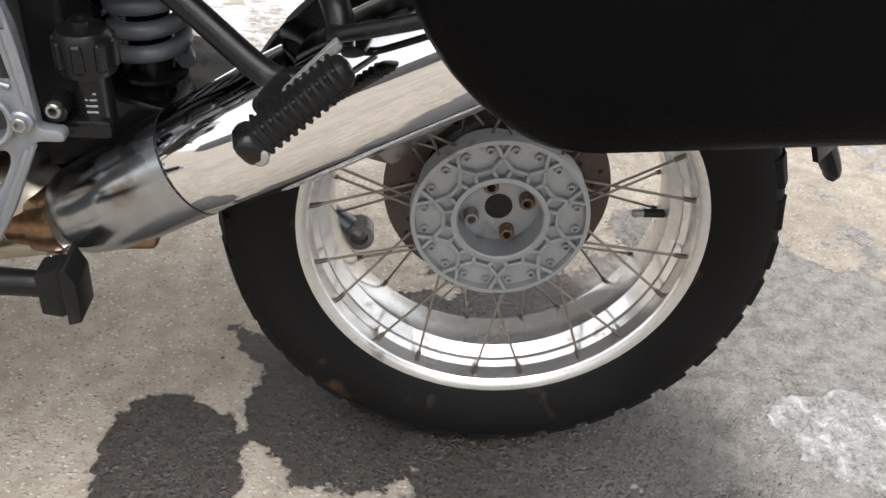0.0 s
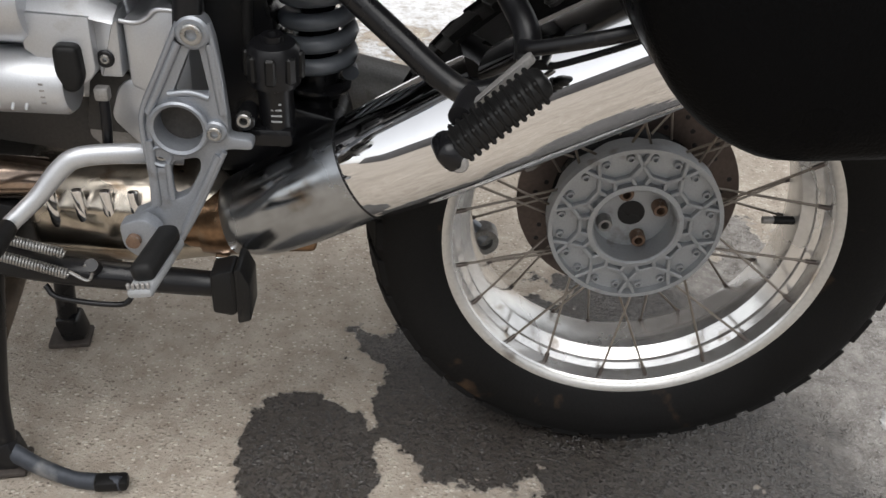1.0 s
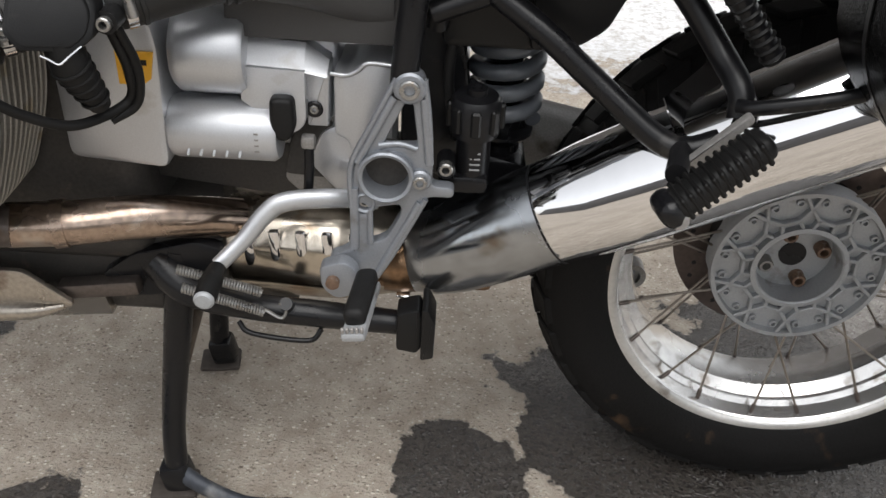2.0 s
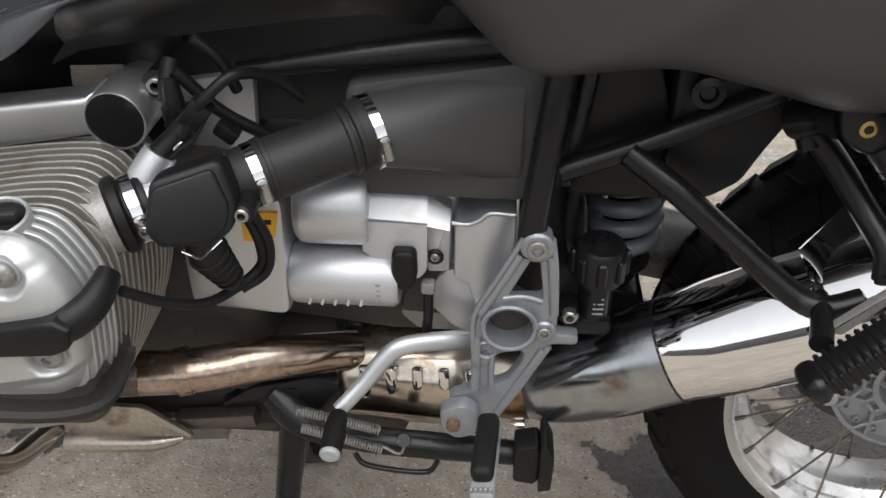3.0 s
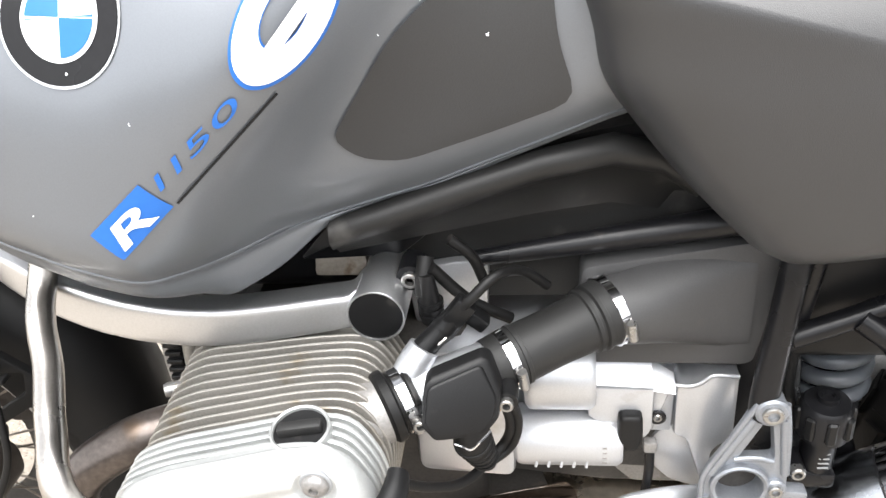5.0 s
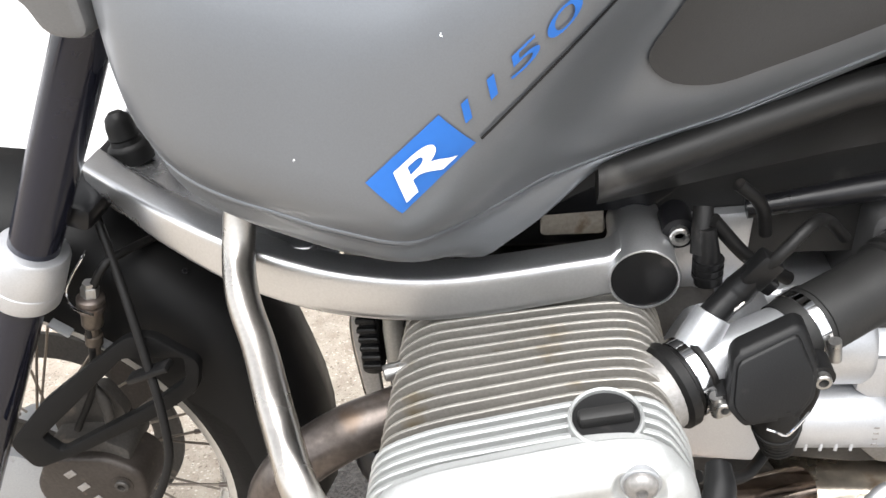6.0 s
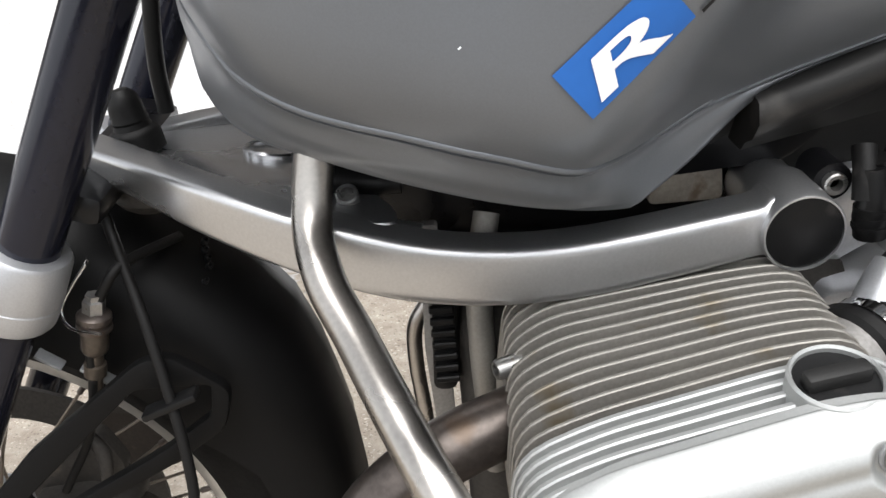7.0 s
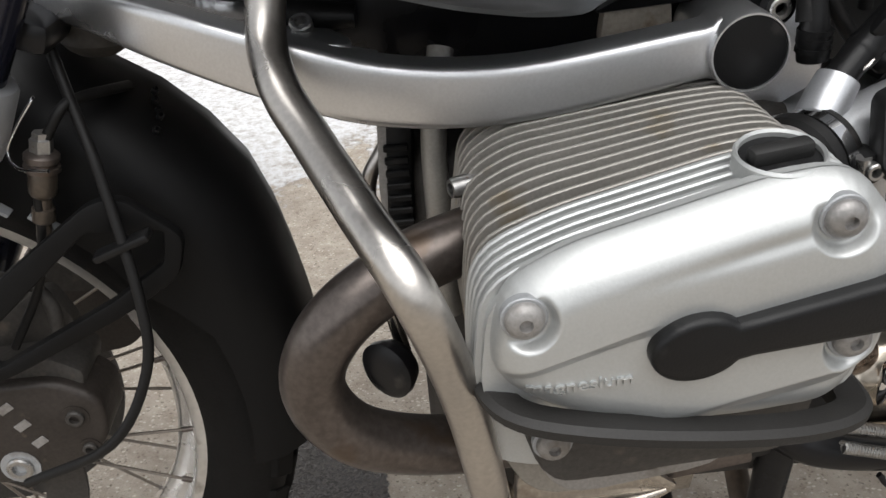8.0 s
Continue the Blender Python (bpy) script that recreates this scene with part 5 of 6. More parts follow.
# skid plate
skid = part("skid_plate", loft([[Vector((x, y, z + dz)) for y, dz in ((-0.13, 0.05), (-0.115, 0.0), (0.115, 0.0), (0.13, 0.05), (0.12, 0.05), (0.105, 0.01), (-0.105, 0.01), (-0.12, 0.05))]
                                for x, z in ((-0.965, 0.266), (-0.93, 0.262), (-0.86, 0.262), (-0.80, 0.268))]), mat("scuffed_skid_plate", (0.45, 0.41, 0.36), 0.35, 0.9, 0.2, 8, 200, 0.1, (0.15, 0.1, 0.07), 0.2), bike, "scuffed aluminium skid plate")
part("skid_side", slab(rounded([(-0.968, 0.335), (-0.955, 0.347), (-0.872, 0.347), (-0.822, 0.306), (-0.85, 0.288), (-0.968, 0.282)], 0.008), -0.150, -0.144, bevel=0.002), skid.data.materials[0], skid)
part("skid_roll", tube([(-0.968, -0.150, 0.288), (-0.93, -0.150, 0.291), (-0.87, -0.150, 0.296), (-0.835, -0.148, 0.303)], [0.012, 0.012, 0.011, 0.004], 14), skid.data.materials[0], skid)
part("sump_bar", block((0.09, 0.02, 0.018), pose(-0.80, -0.13, 0.318, 0, -8), 0.003), HEADDARK, bike)

# ---- pannier ----


def pannier_ring(y, g):
    pts = [(-0.140, 0.76), (-0.133, 0.677), (-0.106, 0.632), (-0.070, 0.598), (-0.030, 0.579), (0.20, 0.598), (0.46, 0.620), (0.50, 0.66), (0.50, 0.90), (0.44, 0.95), (-0.04, 0.95), (-0.12, 0.88)]
    cx, cz = 0.19, 0.72
    return [Vector((cx + (p.x - cx) * g, y, cz + (p.y - cz) * g)) for p in rounded(pts, 0.03, 3)]


pan = part("pannier", loft([pannier_ring(-0.205, 0.93), pannier_ring(-0.215, 1.0), pannier_ring(-0.30, 1.0), pannier_ring(-0.338, 1.0), pannier_ring(-0.350, 0.985), pannier_ring(-0.360, 0.95), pannier_ring(-0.366, 0.88), pannier_ring(-0.37, 0.70)]), PANNIER, bike, "black textured hard side case")
part("lid_seam", loft([pannier_ring(-0.270, 1.003), pannier_ring(-0.276, 1.003)]), PLASTIC, pan)

part("case_carrier", tube([(-0.185, -0.200, 0.600), (-0.1695, -0.215, 0.606), (-0.1065, -0.2330, 0.628), (-0.04, -0.225, 0.65)], 0.0065, 14), BLACK, bike, "black side case carrier bar")
# rear mudguard over the tyre
bm = bmesh.new()
loops = []
for i in range(36):
    a = radians(-25 + i * 5)
    for_r = 0.352
    cx, cz = for_r * math.cos(a), 0.33 + for_r * math.sin(a)
    up = Vector((math.cos(a), 0, math.sin(a)))
    if not radians(15) < a < radians(80):
        continue
    loops.append([Vector((cx, y, cz)) + up * d for y, d in ((-0.085, -0.02), (-0.06, 0.012), (0, 0.02), (0.06, 0.012), (0.085, -0.02), (0.08, -0.024), (0, 0.008), (-0.08, -0.024))])
part("rear_mudguard", loft(loops), PLASTIC, bike, "black rear mudguard", smooth=60)
part("mud_flap", tube([(0.28, 0.05, 0.52), (0.345, 0.05, 0.455), (0.385, 0.05, 0.405), (0.408, 0.05, 0.37), (0.412, 0.05, 0.355)], [0.016, 0.016, 0.014, 0.011, 0.006], 14, flat=2.2), PLASTIC, bike)

# ---- seat ----


def seat_ring(y, g):
    pts = [(-0.655, 0.995), (-0.634, 0.945), (-0.627, 0.903), (-0.575, 0.832), (-0.522, 0.774), (-0.492, 0.744), (-0.43, 0.752), (-0.38, 0.757), (-0.315, 0.741), (-0.24, 0.72), (0.25, 0.80), (0.30, 0.93), (-0.1, 1.0), (-0.4, 0.98)]
    cx, cz = -0.25, 0.89
    return [Vector((cx + (p.x - cx) * g, y, cz + (p.y - cz) * g)) for p in rounded(pts, 0.03, 4)]


part("seat", loft([seat_ring(y, g) for y, g in ((-0.236, 0.10), (-0.234, 0.25), (-0.229, 0.42), (-0.221, 0.60), (-0.210, 0.77), (-0.198, 0.88), (-0.183, 0.95), (-0.160, 0.99), (-0.13, 1.0), (0.13, 1.0), (0.165, 0.99), (0.19, 0.955), (0.205, 0.80))]), SEAT, bike, "dark grey padded seat sprinkled with melting snow", smooth=60)

# ---- tank ----
WIDTH = [(-1.198, 0.06), (-1.192, 0.112), (-1.182, 0.145), (-1.168, 0.178), (-1.152, 0.208), (-1.135, 0.240), (-1.11, 0.260), (-1.07, 0.277), (-1.01, 0.288), (-0.955, 0.288), (-0.925, 0.281), (-0.900, 0.262), (-0.872, 0.228), (-0.845, 0.203), (-0.80, 0.186), (-0.70, 0.163), (-0.60, 0.145)]
FLOOR = [(-1.198, 0.93), (-1.190, 0.90), (-1.180, 0.876), (-1.160, 0.860), (-1.148, 0.852), (-1.135, 0.842), (-1.10, 0.827), (-1.05, 0.815), (-1.00, 0.801), (-0.96, 0.786), (-0.93, 0.779), (-0.905, 0.781), (-0.88, 0.790), (-0.84, 0.799), (-0.76, 0.816), (-0.66, 0.848), (-0.60, 0.868)]


# the seam along the belly: height and half width
SEAM_Z = [(-1.198, 0.89), (-1.190, 0.842), (-1.183, 0.820), (-1.165, 0.800), (-1.145, 0.789), (-1.10, 0.778), (-1.05, 0.762), (-1.0, 0.750), (-0.955, 0.744), (-0.92, 0.744), (-0.89, 0.754), (-0.865, 0.774), (-0.845, 0.790), (-0.80, 0.803), (-0.75, 0.812), (-0.66, 0.843), (-0.60, 0.863)]
SEAM_Y = [(-1.198, 0.05), (-1.190, 0.105), (-1.165, 0.138), (-1.145, 0.155), (-1.10, 0.175), (-1.05, 0.185), (-0.95, 0.203), (-0.90, 0.205), (-0.86, 0.196), (-0.80, 0.180), (-0.70, 0.158), (-0.60, 0.14)]


def soft_keys(x, table, d=0.012):
    return sum(keys(x + k * d, table) * w for k, w in ((-1, 0.25), (0, 0.5), (1, 0.25)))


def tank_half(x, z):
    f = min(1, max(0, (x + 1.05) / 0.10))
    xs = min(-0.6, x - 0.75 * (z - 0.85) * f)
    w = soft_keys(xs, WIDTH, 0.014)
    zb = soft_keys(x, FLOOR)
    if z < zb + 0.045:
        w -= 0.022 * ((zb + 0.045 - z) / 0.045) ** 2
    if z > 0.90:
        w *= max(0.0, 1 - ((z - 0.90) / 0.30) ** 2.4)
    return w


def tank_point(x, z, lift=0.0):
    return Vector((x, -tank_half(x, z) - lift, z))


def build_tank():
    bm = bmesh.new()
    xs = [-1.198 + 0.598 * i / 84 for i in range(85)]
    cols = []
    for x in xs:
        zb, top = soft_keys(x, FLOOR), 1.195
        col = []
        for j in range(24):
            z = zb + (top - zb) * (j / 23) ** 1.15
            col.append((tank_half(x, z), z))
        edge = tank_half(x, zb)
        ys, zs = min(edge - 0.004, soft_keys(x, SEAM_Y)), min(zb - 0.003, soft_keys(x, SEAM_Z))
        belly = []
        for j in range(10):
            t = j / 10
            cy, cz = edge * 0.93 + ys * 0.07, zb - 0.62 * (zb - zs)
            belly.append(((1 - t) ** 2 * ys + 2 * t * (1 - t) * cy + t * t * (edge - 0.0035), (1 - t) ** 2 * zs + 2 * t * (1 - t) * cz + t * t * (zb - 0.0035)))
        col = [(max(0.01, ys - 0.12), zs + 0.014), (ys * 0.86, zs + 0.008), (ys - 0.007, zs + 0.003), (ys - 0.005, zs - 0.003), (ys - 0.001, zs - 0.0025)] + belly + [(edge - 0.0005, zb - 0.0025), (edge + 0.001, zb - 0.001)] + col
        cols.append([bm.verts.new((x, -y, z)) for y, z in col] + [bm.verts.new((x, y, z)) for y, z in reversed(col)])
    n = len(cols[0])
    for a, b in zip(cols, cols[1:]):
        for k in range(n - 1):
            bm.faces.new((a[k], a[k + 1], b[k + 1], b[k]))
    bm.faces.new(cols[0])
    bm.faces.new(cols[-1])
    bmesh.ops.remove_doubles(bm, verts=bm.verts[:], dist=1e-5)
    return part("fuel_tank", bm, PAINT, bike, "graphite metallic fuel tank with blue decals", smooth=70)


tank = build_tank()
lip_line = []
for i in range(60):
    lx = -1.176 + 0.30 * i / 59
    lz = soft_keys(lx, FLOOR) + 0.003
    lip_line.append(tank_point(lx, lz, -0.0008))
part("tank_lip", tube(lip_line, [0.0012, 0.0022, 0.0022, 0.0022, 0.0012], 10, 1), PAINT, tank)


def decal(name, outline, material, lift, parent=tank, label="", grid=0.01):
    """A film on the tank's side: the outline in x, z, laid on the surface."""
    bm = bmesh.new()
    c = sum((Vector(p) for p in outline), Vector((0, 0))) / len(outline)
    steps = 6
    rings = [[bm.verts.new(tank_point(*(c + (Vector(p) - c) * (s / steps)), lift)) for p in outline] for s in range(1, steps + 1)]
    mid = bm.verts.new(tank_point(*c, lift))
    n = len(outline)
    for k in range(n):
        bm.faces.new((mid, rings[0][k], rings[0][(k + 1) % n]))
        for a, b in zip(rings, rings[1:]):
            bm.faces.new((a[k], b[k], b[(k + 1) % n], a[(k + 1) % n]))
    return part(name, bm, material, parent, label, smooth=80)


def subdivided(pts, n=5):
    out = []
    for i, p in enumerate(pts):
        q = pts[(i + 1) % len(pts)]
        out += [Vector(p).lerp(Vector(q), j / n) for j in range(n)]
    return out


decal("letter_field", subdivided([(-0.981, 0.848), (-0.936, 0.886), (-0.918, 0.866), (-0.963, 0.826)]), BLUE, 0.0012, label="blue decal square with a white letter")
U = Vector((0.045, 0.038)).normalized()
V = Vector((-U.y, U.x))


def on_tank(x0, z0, lift):
    def place(u, v, w):
        p = Vector((x0, z0)) + U * u + V * v
        return tank_point(p.x, p.y, lift)
    return place


lettering("R", 0.0255, on_tank(-0.9626, 0.8318, 0.002), WHITE, tank, "white_letter", 0, 0.18, stretch=2.75, bold=0.02)
for digit, along in (("1", 1.14), ("1", 1.46), ("5", 1.85), ("0", 2.31)):
    foot = Vector((-0.962, 0.826)) + U * (0.0589 * along) + V * 0.0150
    lettering(digit, 0.0148, on_tank(foot.x, foot.y, 0.0013), BLUE, tank, "blue_digit", 0, 0.18, stretch=3.6, bold=-0.002, middle=True)
decal("thin_line", subdivided([(-0.9155, 0.8685), (-0.838, 0.938), (-0.837, 0.9365), (-0.9145, 0.867)], 8), INK, 0.0012)


def roundel():
    cx, cz = -0.971, 0.994
    decal("emblem_edge", circle(cx, cz, 0.0425, 48), ARM, 0.0010)
    decal("emblem", circle(cx, cz, 0.0405, 48), INK, 0.0016, label="round emblem, black ring round blue and white quarters")
    decal("emblem_ring", circle(cx, cz, 0.0265, 40), WHITE, 0.0022)
    for q in range(4):
        arc = [Vector((cx, cz))] + [Vector((cx + 0.0235 * math.cos(radians(90 * q + 12 * i - 4)), cz + 0.0235 * math.sin(radians(90 * q + 12 * i - 4)))) for i in range(9)]
        arc = [Vector((cx, cz)) + (p - Vector((cx, cz))) * 1 for p in arc]
        bm = bmesh.new()
        vs = [bm.verts.new(tank_point(p.x, p.y, 0.0028)) for p in arc]
        for i in range(1, len(vs) - 1):
            bm.faces.new((vs[0], vs[i], vs[i + 1]))
        part("emblem_quarter", bm, BLUE if q in (1, 3) else WHITE, tank)


roundel()


def hook_mark():
    """The large white mark with a blue edge above the digits: an open slanted ring."""
    def ring(cx, cz, rx, rz, a0, a1, w, shear):
        outer, inner = [], []
        for i in range(65):
            a = radians(a0 + (a1 - a0) * i / 64)
            for lst, k in ((outer, 1.0), (inner, 1.0 - w)):
                x, z = rx * k * math.cos(a), rz * k * math.sin(a)
                lst.append((cx + x + shear * z, cz + z))
        return outer, inner

    for mat_, w, grow, lift in ((BLUE, 0.58, 1.04, 0.0014), (WHITE, 0.52, 0.97, 0.0020)):
        o, i = ring(-0.823, 0.989, 0.029 * grow, 0.044 * grow, 40, 375, w, 0.45)
        bm = bmesh.new()
        a = [bm.verts.new(tank_point(*p, lift)) for p in o]
        b = [bm.verts.new(tank_point(*p, lift)) for p in i]
        for k in range(len(a) - 1):
            bm.faces.new((a[k], a[k + 1], b[k + 1], b[k]))
        part("slanted_mark", bm, mat_, tank, smooth=80)


hook_mark()
decal("mark_tongue", subdivided([(-0.838, 0.9695), (-0.830, 0.966), (-0.806, 0.993), (-0.811, 1.000)]), WHITE, 0.0018)
pad = rounded([(-0.822, 0.880), (-0.806, 0.858), (-0.775, 0.850), (-0.70, 0.868), (-0.640, 0.886), (-0.655, 0.935), (-0.66, 1.0), (-0.715, 1.0), (-0.77, 0.955)], 0.02, 3)
decal("knee_pad", pad, PAD, 0.003, label="black rubber knee pad")

# ---- front end ----
for s in (1, -1):
    def q(x, y, z):
        return (x, y * s, z)
    arm_pts = [(-1.285, -0.045, 0.750), (-1.240, -0.082, 0.7435), (-1.19, -0.118, 0.733), (-1.12, -0.150, 0.714), (-1.045, -0.158, 0.692), (-0.96, -0.163, 0.688), (-0.852, -0.160, 0.701), (-0.830, -0.154, 0.703)]
    loops = []
    pp = smooth_path(arm_pts, 5)
    for i, c in enumerate(pp):
        f = i / (len(pp) - 1)
        h = keys(f, [(0, 0.011), (0.3, 0.019), (0.5, 0.0225), (0.75, 0.0195), (0.9, 0.0168), (0.95, 0.0195), (1, 0.021)])
        w = keys(f, [(0, 0.02), (0.5, 0.016), (1, 0.0165)])
        loops.append([Vector((c.x, s * (c.y + w * math.copysign(abs(math.cos(a)) ** 0.32, math.cos(a))), c.z - (0.022 if s < 0 else 0.0) + h * math.copysign(abs(math.sin(a)) ** 0.34, math.sin(a)))) for a in [2 * math.pi * k / 28 for k in range(28)]])
    arm = part("wishbone_arm", loft(loops), ARM, bike, "satin aluminium wishbone arm")
    bm = lathe([(0.0260, -0.012), (0.0260, 0.036), (0.0253, 0.0372), (0.0242, 0.0372), (0.0238, 0.034)], Matrix.Translation((-0.814, -0.142 * s, 0.702)) @ (OUT if s > 0 else pose(0, 0, 0, -90)), 40)
    part("arm_eye", bm, ARM, arm)
    part("arm_cap", lathe([(0.0240, 0.02), (0.0238, 0.0360), (0.020, 0.0366), (0, 0.0368)], Matrix.Translation((-0.814, -0.142 * s, 0.702)) @ (OUT if s > 0 else pose(0, 0, 0, -90)), 32), PLASTIC, arm, "black plastic cap")
    # fork leg
    d = Vector((-0.129, 0, -0.221)).normalized()
    top = Vector((-1.221, -0.12 * s, 0.879)) - d * 0.25
    leg = part("fork_leg", tube([top, top + d * 0.78], 0.0215, 24), FORK, bike, "glossy black fork leg")
    c = Vector((-1.221, -0.12 * s, 0.879)) + d * 0.221
    part("fork_collar", lathe([(0.022, -0.032), (0.0285, -0.031), (0.0305, -0.028), (0.0322, 0.004), (0.0318, 0.005), (0.0318, 0.0062), (0.0324, 0.007), (0.0318, 0.022), (0.0295, 0.026), (0.022, 0.027)], toward(c, c + d), 32), CAST, leg, "silver collar")
    # brake
    bm = lathe([(0.1525, -0.0025), (0.115, -0.0025), (0.115, 0.0025), (0.1525, 0.0025)], at(-1.51, -0.07 * s, 0.33), 64, closed=True)
    part("front_brake_disc", bm, GRIME_SHADE, bike)
    brown = bpy.data.materials.get("brown_caliper") or mat("brown_caliper", (0.034, 0.028, 0.024), 0.5, 0.3, 0.25, 30, 300, 0.3, (0.09, 0.07, 0.055), 0.1)
    body = rounded([(-1.400, 0.462), (-1.335, 0.462), (-1.302, 0.440), (-1.304, 0.400), (-1.335, 0.368), (-1.415, 0.358), (-1.425, 0.42)], 0.014)
    cal = part("front_caliper", slab(body, -0.118 * s, -0.066 * s, bevel=0.006, seg=3), brown, bike, "dirty brown brake caliper")
    part("caliper_bridge", slab(rounded([(-1.395, 0.478), (-1.345, 0.482), (-1.312, 0.462), (-1.318, 0.440), (-1.39, 0.448)], 0.008), -0.108 * s, -0.055 * s, bevel=0.004), GRIME_SHADE, cal)
    for i in range(3 if s > 0 else 0):
        part("caliper_letter_bar", block((0.0075, 0.0012, 0.013), pose(-1.379 + 0.0090 * i, -0.1185, 0.440 - 0.0185 * i, 0, 58), 0.0004, 1), ALUDARK, cal)
    for bx, bz, br in ((-1.384, 0.3785, 0.011), (-1.326, 0.425, 0.0075), (-1.322, 0.392, 0.006)):
        f = Matrix.Translation((bx, -0.117 * s, bz)) @ (OUT if s > 0 else pose(0, 0, 0, -90))
        part("caliper_washer", lathe([(br * 1.5, -0.002), (br * 1.5, 0.002), (0, 0.002)], f, 20), brown if br < 0.01 else HUB, cal)
        bolt(f, br, 0.006, cal, BOLT if br > 0.01 else GRIME_SHADE)
    # crash bar
    bar = [(-1.091, -0.140, 0.850), (-1.1130, -0.168, 0.750), (-1.1075, -0.203, 0.7165), (-1.0885, -0.240, 0.693), (-1.064, -0.295, 0.672), (-1.0385, -0.340, 0.643), (-1.0170, -0.312, 0.553), (-0.999, -0.284, 0.43), (-0.99, -0.235, 0.345), (-0.985, -0.17, 0.312), (-0.98, -0.13, 0.305)]
    part("crash_bar", tube([q(*p) for p in bar], 0.0125, 24, 8), STEEL, bike, "satin stainless crash bar")

part("wishbone_web", slab(rounded([(-1.29, -0.05), (-1.24, -0.086), (-1.13, -0.150), (-1.065, -0.152), (-1.065, -0.122), (-1.09, -0.07), (-1.075, 0.07), (-1.03, 0.12), (-1.03, 0.160), (-1.13, 0.150), (-1.24, 0.086), (-1.29, 0.05)], 0.015), 0.0, 0.012, bevel=0.003,
                          m=Matrix.Translation((0, 0, 0)) @ Matrix(((1, 0, 0, 0), (0, 0, 1, 0), (-0.155, -1, -0.09, 0.5430), (0, 0, 0, 1)))), ARM, bike)
part("web_lip", tube([(-1.262, -0.045, 0.7455), (-1.235, -0.064, 0.7440), (-1.19, -0.098, 0.7385), (-1.12, -0.128, 0.7235), (-1.05, -0.137, 0.7075)], 0.0045, 12, flat=1.8), ARM, bike)
part("web_boss", lathe([(0.026, -0.006), (0.0255, 0.0015), (0.0235, 0.003), (0.0215, 0.0015), (0.0205, -0.004), (0, -0.004)], Matrix.Translation((-1.164, 0.003, 0.7245)) @ pose(0, 0, 0, -5, 9, 0), 32), ARM, bike)
part("tank_stop", tube([(-1.112, -0.085, 0.729), (-1.085, -0.088, 0.727), (-1.062, -0.090, 0.725)], [0.012, 0.0105, 0.0085], 16), RUBBER, bike, "black rubber tank stop")
bolt(Matrix.Translation((-1.098, -0.112, 0.726)) @ pose(0, 0, 0, 35, 0, 0), 0.008, 0.006, bike)
part("cross_tube", tube([(-0.814, -0.14, 0.702), (-0.814, -0.09, 0.702)], 0.022, 24), ARM, bike)
part("front_frame", block((0.39, 0.16, 0.14), Matrix.Translation((-0.910, 0, 0.735)), 0.02, 3), BLACK, bike, "black frame casting over the engine")
part("frame_gusset", slab(rounded([(-0.90, 0.715), (-0.86, 0.76), (-0.80, 0.775), (-0.77, 0.745), (-0.80, 0.72)], 0.01), -0.105, -0.095, bevel=0.003), BLACK, bike)
bm = lathe([(0.020, -0.012), (0.020, 0.002), (0.0185, 0.005), (0.0150, 0.007), (0.0138, 0.011), (0.0145, 0.013), (0.0138, 0.015), (0.0132, 0.024), (0.0110, 0.032), (0.006, 0.0368), (0, 0.0376)], Matrix.Translation((-1.266, -0.010, 0.751)) @ pose(0, 0, 0, 0, -6, 0), 24)
part("ball_joint_boot", bm, RUBBER, bike, "black rubber ball joint boot")
part("fork_bridge", block((0.04, 0.22, 0.024), pose(-1.285, 0, 0.735, 0, 20), 0.008), BLACK, bike)

front = wheel("front_wheel", (-1.51, 0, 0.345), 0, 0.2620, 0.036, 0.346, 0.056, "spoked front wheel with aluminium rim")
spokes(front, 10, 0.045, -0.03, 0.2450, 0.026, 0.1)
part("front_hub", lathe([(0.03, -0.05), (0.048, -0.045), (0.048, 0.045), (0.03, 0.05)], OUT, 32), HUB, front)

# front mudguard with its stay
loops = []
for i in range(20):
    a = radians(-2 + i * 6.5)
    rr = keys(i, [(0, 0.356), (4, 0.389), (6, 0.413), (7.5, 0.420), (10, 0.414), (19, 0.395)])
    up = Vector((math.cos(a), 0, math.sin(a)))
    c = Vector((-1.51, 0, 0.33))
    w = 0.078
    skirt = keys(i, [(0, 0.046), (4, 0.062), (6, 0.105)])
    loops.append([c + up * (rr + d) + Vector((0, y, 0)) for y, d in ((-w, -skirt), (-w * 0.99, -0.04), (-w * 0.9, -0.018), (-w * 0.6, 0.004), (0, 0.014), (w * 0.6, 0.004), (w * 0.9, -0.018), (w * 0.99, -0.04), (w, -skirt), (w * 0.95, -skirt), (w * 0.9, -0.032), (0, 0.009), (-w * 0.9, -0.032), (-w * 0.95, -skirt))])
fender = part("front_mudguard", loft(loops), MATT, bike, "black front mudguard with rivets", smooth=60)
for at_ in [(-1.225, -0.032, 0.667), (-1.227, -0.031, 0.659), (-1.226, -0.031, 0.651), (-1.224, -0.039, 0.648), (-1.226, -0.051, 0.641)]:
    bolt(toward(at_, Vector(at_) + Vector((0.5, -0.6, 0.6))), 0.0028, 0.0022, fender, BLACK, "rivet")
